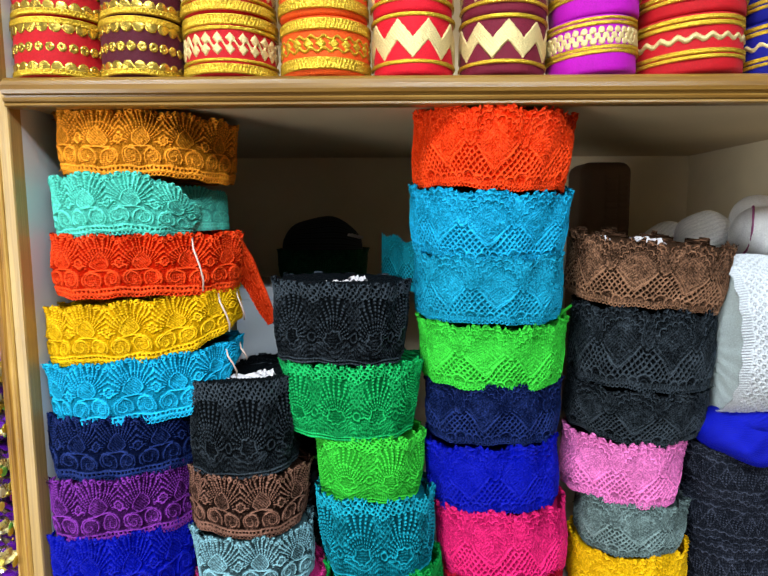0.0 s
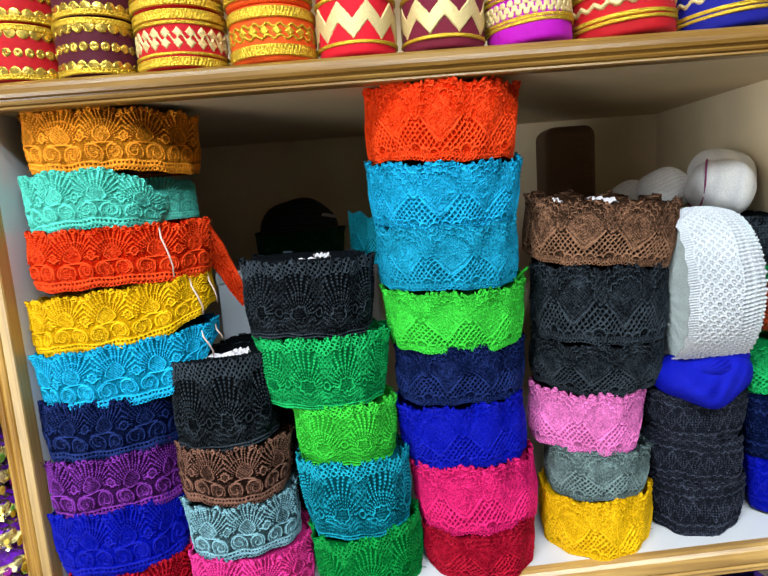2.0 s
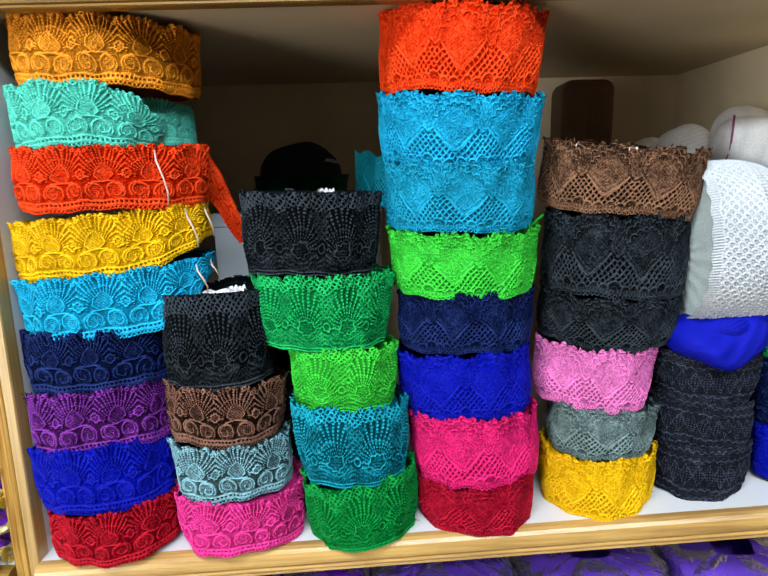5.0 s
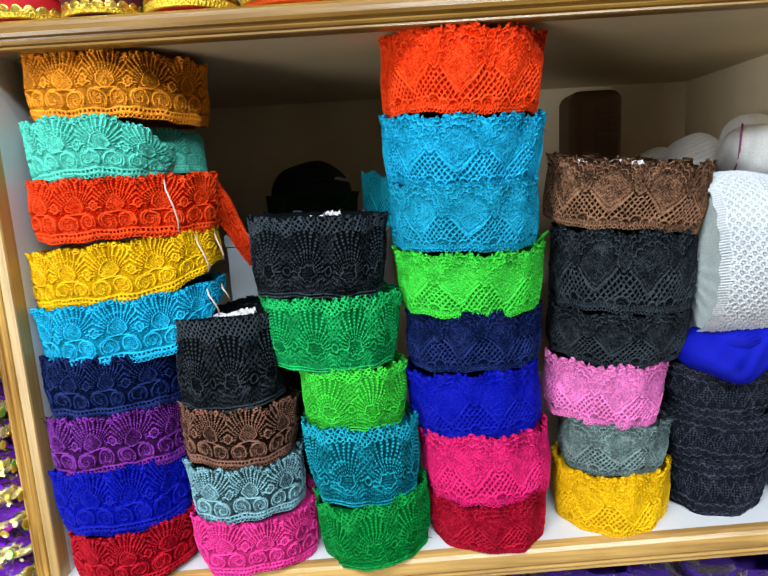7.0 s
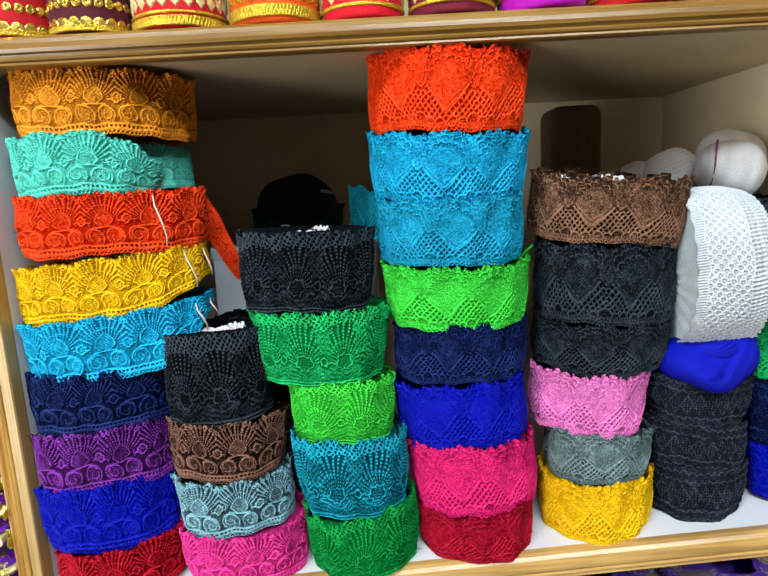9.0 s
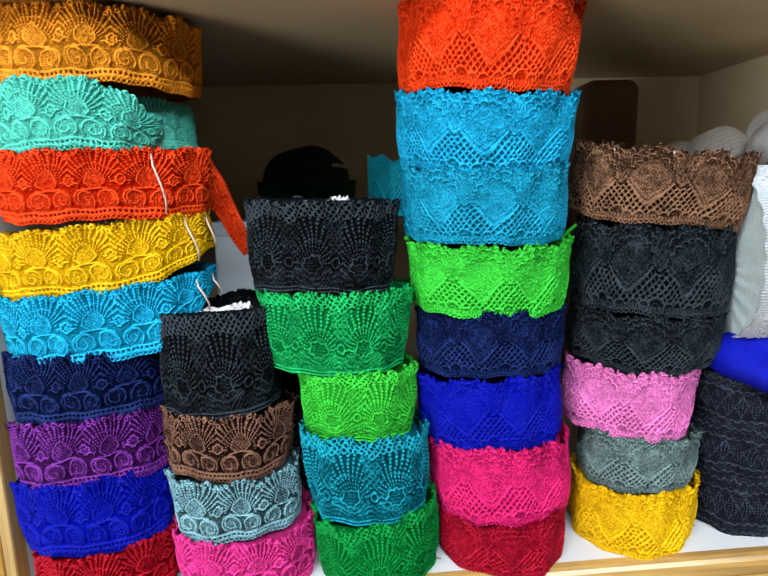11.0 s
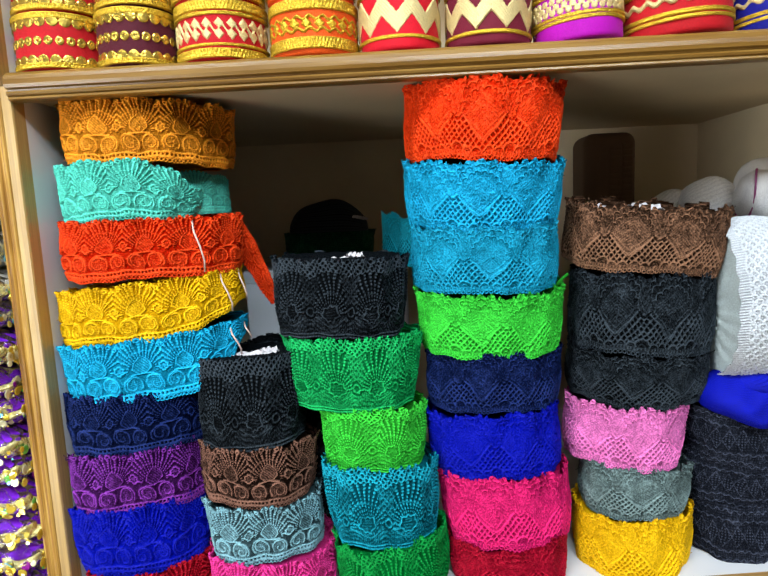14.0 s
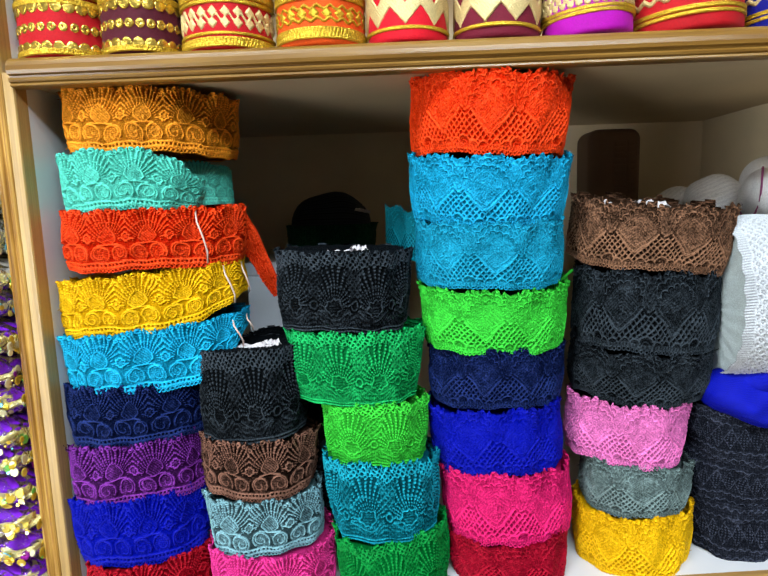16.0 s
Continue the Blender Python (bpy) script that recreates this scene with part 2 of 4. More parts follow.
def tube_bm(path, radius, sides=8, bm=None):
    bm = bm or bmesh.new()
    pts = [Vector(p) for p in path]
    rings = []
    for i, p in enumerate(pts):
        d = (pts[min(i + 1, len(pts) - 1)] - pts[max(i - 1, 0)]).normalized()
        side = d.cross(Vector((0.31, 0.2, 0.93))).normalized()
        up = side.cross(d)
        rings.append([bm.verts.new(p + radius * (math.cos(a) * side + math.sin(a) * up)) for a in (2 * math.pi * k / sides for k in range(sides))])
    for r0, r1 in zip(rings, rings[1:]):
        for k in range(sides):
            bm.faces.new((r0[k], r0[(k + 1) % sides], r1[(k + 1) % sides], r1[k]))
    bm.faces.new(rings[0][::-1])
    bm.faces.new(rings[-1])
    return bm


# ---------------------------------------------------------------- lace patterns: relief 0..1 over s (mm along) and z (mm up, of a 58 mm band)


def ring(x, z, cx, cz, r, w):
    return np.exp(-((np.hypot(x - cx, z - cz) - r) / w) ** 2)


def picots(s, z, period, cz, r):
    x = (s + period / 2) % period - period / 2
    return ring(x, z, 0, cz, r, 0.65)


def line(d, w):
    return np.exp(-(d / w) ** 2)


def fold(s, period):
    return (s + period / 2) % period - period / 2


def guipure(s, z):
    """Scrolls along the foot, hearts and small flowers above, loose fingers fanning out to the edge."""
    period = 39.0
    x = fold(s, period)
    ax = np.abs(x)
    h = 0.42 + 0.14 * np.sin(z * 3.9) + 0.10 * np.sin(s * 3.6)
    # scrolls in facing pairs
    sx, sz = ax - 9.7, z - 16.8
    rad, turn = np.hypot(sx, sz), np.arctan2(sz, sx)
    coil = rad - 1.6 - 5.9 * ((turn / (2 * np.pi) + 0.62) % 1.0)
    scroll = np.maximum(line(coil, 0.7) * (rad < 8.3), line(rad - 7.7, 0.75) * (sz > -4.5))
    h = np.where(rad > 8.9, 0.5 * h, h)
    h = np.maximum(h, scroll)
    h = np.where((np.hypot(ax, z - 12.0) < 1.9) | (np.hypot(ax - 19.5, z - 11.5) < 1.9), 0.04, h)
    # fingers
    fx, fz = x, z - 26.0
    r, th = np.hypot(fx, fz), np.arctan2(fx, fz)
    finger = np.cos(np.pi * th / 0.158) ** 2
    rib = np.clip(finger * 1.9 - 0.55, 0.04, 1) * (0.74 + 0.26 * np.cos(r * 2.7 + 2.0 * np.round(th / 0.158)))
    rib = np.maximum(rib, 0.62 * line(r - 19.5, 0.7))
    loop = np.hypot((th - 0.158 * np.round(th / 0.158)) * r, r - 29.0)
    rib = np.maximum(rib, line(loop - 1.35, 0.6))
    rib = np.where(loop < 0.7, 0.1, rib)
    h = np.where((z > 26.5) & (r > 12.0), rib, h)
    h = np.where((z > 25.0) & (r <= 12.0), 0.08, h)
    # hearts
    w = np.where(z < 30.5, 8.2 * np.sqrt(np.clip((z - 25.6) / 4.9, 0, 1)), 8.2 * np.cos(np.pi / 2 * np.clip((z - 30.5) / 11.0, 0, 1)) ** 0.8)
    d = ax - w
    inside = (d < 0) & (z > 25.6) & (z < 41.5)
    h = np.where(inside, 0.44 + 0.16 * np.sin((s + z) * 2.3), h)
    h = np.maximum(h, line(d, 0.75) * (z > 25.4) * (z < 41.5))
    h = np.maximum(h, line(z - 25.6, 0.8) * (ax < 10.5))
    # flowers between the hearts
    qx, qz = ax - 19.5, z - 31.0
    q, qt = np.hypot(qx, qz), np.arctan2(qz, qx)
    h = np.where(q < 6.4, 0.05, h)
    h = np.maximum(h, line(q - 3.6 - 0.55 * np.cos(7 * qt), 1.0))
    h = np.where(q < 2.0, 0.5, h)
    h = np.maximum(h, line(qz + 0.2 * np.abs(qx), 0.7) * (q > 4) * (q < 7))
    # foot: bars, eyelets and a row of loops
    h = np.where((z > 4.4) & (z < 9.6), np.where((z > 6.0) & (z < 8.0), np.clip(0.5 + 0.9 * np.cos(s * 2 * np.pi / 3.9), 0.03, 0.9), 0.88), h)
    return np.where(z <= 4.4, np.maximum(picots(s, z, 3.9, 2.1, 1.6), line(z - 4.4, 0.7)), h)


def guipure_top(s):
    x = fold(s, 39.0)
    th = np.arcsin(np.clip(x / 31.0, -1, 1))
    return 1.0 - 0.5 * (1.0 - (26.0 + np.sqrt(30.6 ** 2 - x ** 2) - 5.0 * np.sin(np.pi * th / 0.158) ** 4) / 58.0)


def shell(s, z):
    """Rosettes with tall braided fans over a stitched, wavy foot."""
    period = 40.0
    x = fold(s, period)
    ax = np.abs(x)
    r, th = np.hypot(x, z - 17.0), np.arctan2(x, z - 17.0)
    spoke = np.cos(np.pi * th / 0.205) ** 2
    h = np.clip(spoke * 1.7 - 0.5, 0.10, 1) * (0.66 + 0.34 * np.cos(r * 2.6))
    h = np.maximum(h, 0.55 * line(r - 16.0, 0.8))
    side = ax > 15.5 - 0.22 * (z - 24.0)
    mesh = np.maximum(np.abs(np.sin((x + z) * 0.72)), np.abs(np.sin((x - z) * 0.72)))
    h = np.where(side & (z > 20), np.clip((mesh - 0.35) * 0.9, 0.22, 0.52) + 0.1 * np.sin(s * 2.7) * np.sin(z * 2.3), h)
    # loose loops towards the edge
    loops = np.zeros_like(h)
    for off in (0.0, 1.0):
        lx = fold(s + off * 2.3 + 0.8 * np.sin(z * 0.5), 4.6)
        lz = fold(z + off * 2.2 + 0.9 * np.sin(s * 0.31), 4.4)
        loops = np.maximum(loops, line(np.hypot(lx, lz) - 1.6, 0.6))
    h = np.where(z > 47.0 - 0.012 * ax ** 2, np.maximum(loops, 0.15 * h), h)
    # foot
    foot = 0.42 + 0.12 * np.sin(1.9 * (ax * 0.55 - z + 2.0 * np.sin(s * 0.3))) + 0.08 * np.sin(s * 3.0)
    h = np.where(z < 16.0 + 0.08 * ax, foot, h)
    wavy = z - 12.5 - 3.2 * np.cos(2 * np.pi * s / period + np.pi)
    h = np.maximum(h, 0.7 * line(wavy, 0.7))
    e = np.hypot(x / 6.8, (z - 18.5) / 4.8)
    h = np.where(e < 1.35, 0.22, h)
    h = np.maximum(h, 0.78 * line(e - 1.12 - 0.13 * np.cos(7 * np.arctan2(x, z - 18.5)), 0.17))
    h = np.where(e < 0.72, 0.30 + 0.14 * np.sin(z * 3.3), h)
    q = np.hypot(ax - 20.0, z - 19.0)
    h = np.where(q < 5.4, 0.05, h)
    h = np.maximum(h, 0.7 * line(q - 3.0, 0.9))
    h = np.maximum(h, 0.6 * line(z - 19.0 + 0.8 * np.sin(s * 1.1), 0.8) * (ax > 8.0) * (ax < 17.5))
    h = np.where(z < 4.6, 0.25 + 0.75 * np.maximum(line(z - 1.2, 0.8), line(z - 3.5, 0.7)) * (0.85 + 0.15 * np.sin(s * 2.4)), h)
    return np.clip(h, 0, 1)


def shell_top(s):
    x = fold(s, 40.0)
    return 0.985 - 0.05 * (x / 20.0) ** 2 - 0.045 * np.abs(np.sin(s * np.pi / 4.6)) ** 3 + 0.014 * np.sin(s * 0.17 + 1) - 0.03 * (np.sin(s * 0.53) > 0.85)


def torchon(s, z):
    """Diamond net at the foot, stitched hearts standing on their points, crowns of loops."""
    period = 46.0
    x = fold(s, period)
    ax = np.abs(x)
    px = 23.0 - ax
    net = np.maximum(np.abs(np.cos(np.pi * (x + 0.95 * z) / 5.2)) - 0.06, np.abs(np.cos(np.pi * (x - 0.95 * z) / 5.2)))
    h = np.clip((net - 0.72) / 0.18, 0, 1) * 0.82
    # arches in the net
    for cx, cz, rr in ((0.0, 6.0, 6.2), (9.0, 5.0, 4.4), (17.5, 5.0, 4.4)):
        d = np.hypot(px - cx, z - cz)
        h = np.where(d < rr - 0.8, 0.34 + 0.16 * np.sin(d * 3.0), h)
        h = np.maximum(h, line(d - rr, 0.8) * (z > cz))
    # heart
    low = 13.5 + 0.92 * ax
    stitch = 0.53 + 0.09 * np.sin(2.5 * (0.75 * ax + z)) + 0.06 * np.sin(s * 4.0)
    h = np.where(z > low, stitch, h)
    h = np.maximum(h, line((z - low) * 0.76, 0.8))
    h = np.maximum(h, 0.85 * line((z - low - 4.0) * 0.76, 0.6) * (z > low))
    h = np.maximum(h, 0.75 * line(ax - 0.25 * np.clip(z - 24, 0, 20), 0.5) * (z > 17) * (z < 40))
    # petals between the hearts
    pz = z - 39.0
    petal = np.hypot(px / 5.4, pz / 9.5)
    h = np.where(petal < 1.0, 0.48 + 0.09 * np.sin(2.7 * (px - 0.5 * z)), h)
    h = np.maximum(h, 0.66 * line(petal - 1.0, 0.13))
    h = np.where((petal > 1.15) & (petal < 1.3) & (z < 42), 0.30, h)
    # crowns of overlapping loops round each heart
    r, th = np.hypot(x, z - 27.0), np.arctan2(x, z - 27.0)
    crown = (r > 16.5) & (z > low + 1.0) & (petal > 1.05)
    h = np.where(crown, 0.46 + 0.10 * np.sin(th * 60.0), h)
    for base, size, shift in ((18.5, 3.0, 0.5), (23.5, 3.2, 0.0), (27.5, 3.0, 0.5)):
        cell = 5.4 / base
        lt = (th - cell * (np.round(th / cell - shift) + shift)) * r
        d = np.hypot(lt, r - base)
        h = np.where(crown & (d < size) & (d > size - 1.4) & (r > base - 0.8), 0.34, h)
        h = np.maximum(h, line(d - size, 0.5) * crown * (r > base - 0.8))
    # foot: bar, eyelets, loops
    h = np.where((z > 3.4) & (z < 6.4), 0.62 + 0.2 * np.sin(s * 2.2) * line(z - 5.0, 1.0), h)
    return np.where(z <= 3.4, np.maximum(picots(s, z, 4.0, 1.7, 1.4), line(z - 3.6, 0.6)), h)


def torchon_top(s):
    x = fold(s, 46.0)
    r = 30.0 - 2.6 * np.abs(np.sin(np.pi * np.arcsin(np.clip(x / 30.0, -1, 1)) / (5.2 / 27.0))) ** 2.5
    fan = 27.0 + np.sqrt(np.clip(r ** 2 - x ** 2, 1, None))
    px = 23.0 - np.abs(x)
    leaf = 39.0 + 10.5 * np.sqrt(np.clip(1 - (px / 6.0) ** 2, 0, 1))
    return 1.0 - 0.55 * (1.0 - np.minimum(np.maximum(fan, leaf), 58.0) / 58.0) + 0.012 * np.sin(s * 0.13) - 0.05 * (1 - np.abs(np.cos(np.pi * s / 9.2)) ** 0.8)


def knit(s, z):
    zz = z % 14.5
    h = 0.55 + 0.18 * np.sin(s * 1.5 + 1.3 * np.sin(z * 0.8)) * np.sin(z * 1.7 + np.sin(s * 0.4))
    h = np.maximum(h, np.exp(-((zz - 2.0) / 1.2) ** 2) * (0.6 + 0.25 * np.sin(s * 1.7)))
    return np.clip(h + 0.25 * np.sin((s + z) * 0.9) * np.sin((s - z) * 0.9), 0, 1)


def knit_top(s):
    return 0.99 + 0.012 * np.abs(np.sin(s * 0.8)) + 0.008 * np.sin(s * 0.2)


def braid(s, z):
    """Soft knitted edging: wavy cords above and below a row of checked diamonds."""
    h = 0.36 + 0.10 * np.sin(z * 2.6 + 0.6 * np.sin(s * 0.9)) + 0.10 * np.sin(s * 2.9)
    x = fold(s, 11.0)
    dia = np.abs(x) / 5.5 + np.abs(z - 29.0) / 11.0
    check = np.maximum(np.sin((s + z) * 1.15) * np.sin((s - z) * 1.15), 0)
    mid = (z > 17.0) & (z < 41.0)
    h = np.where(mid, np.where(dia < 1.0, 0.2 + 0.7 * check, 0.22 + 0.35 * check), h)
    h = np.maximum(h, 0.8 * line(dia - 1.0, 0.09) * mid)
    for zc, amp in ((5.0, 1.3), (14.0, 1.0), (44.0, 1.0), (52.5, 1.4)):
        h = np.maximum(h, 0.85 * line(z - zc - amp * np.sin(s * 0.85 + zc), 0.9))
    return np.clip(h, 0, 1)


PATTERNS = {"guipure": (guipure, guipure_top), "shell": (shell, shell_top), "torchon": (torchon, torchon_top), "knit": (knit, knit_top), "braid": (braid, knit_top)}


def oval(a, b, power, step, back):
    """Outline of a wound roll: points, outward normals and arc length, dense on the side of the aisle."""
    t = np.linspace(0, 2 * np.pi, 4000, endpoint=False) + np.pi / 2
    c, s = np.cos(t), np.sin(t)
    x = a * np.sign(c) * np.abs(c) ** (2 / power)
    y = b * np.sign(s) * np.abs(s) ** (2 / power)
    seg = np.hypot(np.diff(x, append=x[0]), np.diff(y, append=y[0]))
    arc = np.concatenate([[0], np.cumsum(seg)])[:-1]
    dens = np.where(y < 0.2 * b, 1 / step, 1 / back) * seg
    cum = np.concatenate([[0], np.cumsum(dens)])
    n = max(24, int(cum[-1]))
    at = np.interp(np.linspace(0, cum[-1], n, endpoint=False), cum, np.arange(len(cum)))
    xs, ys, ss = (np.interp(at, np.arange(len(x) + 1), np.append(v, v[0] if i < 2 else arc[-1] + seg[-1])) for i, v in enumerate((x, y, arc)))
    tx, ty = np.roll(xs, -1) - np.roll(xs, 1), np.roll(ys, -1) - np.roll(ys, 1)
    ln = np.hypot(tx, ty) + 1e-9
    return xs, ys, ty / ln, -tx / ln, ss


rolls = random.Random(7)
grit = np.random.default_rng(5)


def speckle(rows, cols, cell):
    """Smooth random field, about -1..1, with grains of the given number of steps."""
    grid = grit.normal(0, 0.6, (rows // cell + 3, cols // cell + 3))
    i, j = np.arange(rows) / cell, np.arange(cols) / cell
    i0, j0 = i.astype(int), j.astype(int)
    fi, fj = (i - i0)[:, None], (j - j0)[None, :]
    g = lambda di, dj: grid[np.ix_(i0 + di, j0 + dj)]
    return (g(0, 0) * (1 - fi) + g(1, 0) * fi) * (1 - fj) + (g(0, 1) * (1 - fi) + g(1, 1) * fi) * fj


def frayed_threads(parent, colour, pts, ys, b):
    """Hair-thin loose ends that stand off the upper edge and the face."""
    bm = bmesh.new()
    rows, cols = pts.shape[:2]
    front = np.flatnonzero(ys < 0.1 * b)
    for k in range(26):
        i = int(rows * (rolls.uniform(0.84, 0.95) if k % 3 else rolls.uniform(0.03, 0.8)))
        p = Vector(pts[i, front[int(rolls.random() * len(front))]])
        outward = Vector((p.x * 0.6, p.y, 0)).normalized()
        go = Vector((rolls.uniform(-1, 1), 0, rolls.uniform(-0.2, 1.0) if k % 3 else rolls.uniform(-1, 1)))
        size = rolls.uniform(0.0014, 0.0034)
        tube_bm([p, p + size * (0.5 * outward + 0.5 * go), p + size * (0.55 * outward + 1.2 * go)], 0.00032, 3, bm)
    tagged(part("frayed_threads", bm, LACE[colour], parent), "loose thread ends", kind="stuff")


def lace_roll(colour, label, pattern, x, y, z, h, a, b, rx=0.0, ry=0.0, rz=0.0, flare=0.0015, power=2.1, step=0.00056, depth=0.0026, core=0.84, ragged=1.0, pinch=0.0, droop=0.0, group="lace rolls on the shelf"):
    """A roll of lace edging wound flat: the outer lace band over its wound core."""
    ob = thing("lace_roll", label, "lace roll", pose(x, y, z, rx, ry, rz), group)
    xs, ys, nx, ny, ss = oval(a, b, power, step, 0.004)
    rows = int(h / step)
    v = np.linspace(0, 1, rows)[:, None]
    phase, p1, p2, p3 = (rolls.uniform(0, 60) for _ in range(4))
    s_mm = ss[None, :] * 1000 + phase
    f, top = PATTERNS[pattern]
    wob = 0.35 * np.sin(s_mm * 0.09 + p1) + 0.25 * np.sin(s_mm * 0.23 + p2)
    z_mm = v * 58.0 + 0 * s_mm
    pull_s = 0.5 * np.sin(z_mm * 0.21 + s_mm * 0.05 + p1) + 1.2 * np.sin(s_mm * 0.061 + p3) + wob
    pull_z = 0.7 * np.sin(s_mm * 0.13 + p2) + 0.35 * np.sin(s_mm * 0.31 + z_mm * 0.07 + p3)
    pull_s = pull_s + 0.8 * speckle(rows, len(xs), 14) + 0.3 * speckle(rows, len(xs), 4)
    pull_z = pull_z + 0.8 * speckle(rows, len(xs), 14) + 0.3 * speckle(rows, len(xs), 4)
    relief = f(s_mm + pull_s, np.clip(z_mm + pull_z * np.sin(np.pi * v), 0, 58))
    relief = np.clip(relief + 0.12 * speckle(rows, len(xs), 3) + 0.12 * speckle(rows, len(xs), 2) + 0.12 * speckle(rows, len(xs), 14) + grit.normal(0, 0.08, relief.shape), 0, 1)
    reach = 1 + (np.minimum(top(s_mm + pull_s[-1:]), 1.03) - 1) * ragged + 0.006 * np.sin(s_mm * 0.7 + p1)
    keep = v <= reach
    z_edge = 0.0016 * np.sin(s_mm * 0.05 + p2) + 0.0007 * np.sin(s_mm * 0.19 + p3)
    puff = 0.0019 * np.sin(s_mm * 0.06 + p3 + 2.0 * v) + 0.0012 * np.sin(s_mm * 0.17 + p1 - 3 * v) + 0.0016 * np.sin(np.pi * v) - 0.0022 * (1 - v) ** 5
    tips = np.clip(v - 0.72, 0, 1) / 0.28
    out = depth * (relief - 1) + puff + flare * (v - 0.35) + ragged * tips ** 1.5 * (0.0026 * np.sin(s_mm * 0.24 + p1) + 0.0016 * np.sin(s_mm * 0.71 + p3) + 0.0008)
    sway = 0.0012 * tips * np.sin(s_mm * 0.55 + p2) * ragged
    end = np.clip((xs / a - 0.25) / 0.75, 0, 1)[None, :] ** 2
    pts = np.stack([xs + nx * out - ny * sway, ys + ny * out + nx * sway, v * h + z_edge * (1 - v) + end * (pinch * (1 - v) - droop * v)], axis=-1)
    # openings in the net are coloured darker, as shade between the threads
    sheet_mesh("lace_band", pts, rows, len(xs), True, LACE[colour], ob, relief_tone=np.clip(relief * 1.45 - 0.3, 0, 1), keep=keep)
    if step < 0.0009 and ragged > 0.5:
        frayed_threads(ob, colour, pts, ys, b)
    # the wound layers under it, with the spiral edge on top
    cx, cy, cnx, cny, cs = oval(a - depth - 0.0038, b - depth - 0.0038, power, 0.003, 0.005)
    levels = [(1.0, 0.004), (1.0, h * core)]
    for k in range(1, 14):
        levels.append((1.0 - k * 0.06, h * core - (0.0012 if k % 2 else 0.0) - 0.0002 * k))
    cp = np.stack([np.stack([cx * q, cy * q, np.full_like(cx, zz) + 0.0006 * np.sin(cs * 900)], axis=-1) for q, zz in levels])
    cend = np.clip((cx / a - 0.25) / 0.75, 0, 1)[None, :] ** 2
    low = np.array([1.0] + [0.0] * (len(levels) - 1))[:, None]
    cp[..., 2] += cend * (pinch * low - droop * (1 - low))
    sheet_mesh("wound_core", cp, len(levels), len(cx), True, LACE[colour], ob, relief_tone=np.full(cp.shape[:2], 0.25))
    return ob


def lace_strip(colour, parent, path, width, pattern="torchon", name="loose_end", label="loose end of the lace"):
    """A loose end of lace: path points run along it, width is the direction across it."""
    path = [Vector(p) for p in path]
    length = sum((q - p).length for p, q in zip(path, path[1:]))
    n = int(length / 0.001)
    m = int(Vector(width[0]).length / 0.001)
    cum = np.concatenate([[0], np.cumsum([(q - p).length for p, q in zip(path, path[1:])])])
    u = np.linspace(0, cum[-1], n)
    P = np.stack([np.interp(u, cum, [p[k] for p in path]) for k in range(3)], axis=-1)
    W = np.stack([np.interp(u, cum, np.linspace(width[0][k], width[1][k], len(path))) for k in range(3)], axis=-1)
    v = np.linspace(0, 1, m)[:, None]
    f, top = PATTERNS[pattern]
    rel = np.clip(f(u[None, :] * 1000, v * 58 + 0 * u[None, :]), 0, 1)
    nrm = np.cross(np.gradient(P, axis=0), W)
    nrm /= np.linalg.norm(nrm, axis=1, keepdims=True) + 1e-9
    lift = 1 + (np.minimum(top(u * 1000), 1)[None, :] - 1) * v ** 2
    front = P[None] + W[None] * (v * lift)[..., None] + nrm[None] * (0.0014 * rel + 0.001 * np.sin(u * 160)[None, :])[..., None]
    sheet_mesh(name, front, m, n, False, LACE[colour], parent, relief_tone=rel, label=label)

# ---------------------------------------------------------------- unseen shop room round the shelf, in tones set for bounce light
for name, dims, material in (
    ("floor", (-2.1, 2.1, -2.7, 1.05, -0.1, 0.0), FLOOR_PAINT),
    ("ceiling", (-2.1, 2.1, -2.7, 1.05, 2.75, 2.85), WALL_PAINT),
    ("wall_north", (-2.1, 2.1, 0.95, 1.05, 0.0, 2.75), WALL_PAINT),
    ("wall_south", (-2.1, 2.1, -2.7, -2.6, 0.0, 2.75), WALL_PAINT),
    ("wall_west", (-2.1, -2.0, -2.6, 0.95, 0.0, 2.75), WALL_PAINT),
    ("wall_east", (2.0, 2.1, -2.6, 0.95, 0.0, 2.75), WALL_PAINT),
):
    me = bpy.data.meshes.new(name)
    bm = box_bm(*dims, bevel=0)
    bm.to_mesh(me)
    bm.free()
    me.materials.append(material)
    tagged(new(name, me), "plain painted shop " + name.split("_")[0], name.split("_")[0], kind="structure")

# ---------------------------------------------------------------- shelf unit
FRONT, BACK = 0.420, 0.905
LEFT_IN, LEFT_OUT, RIGHT_IN = -0.3085, -0.334, 0.530


def sag(x):
    """Height of the lower board's top, which climbs a little to one side."""
    return 0.9528 + 0.063 * x


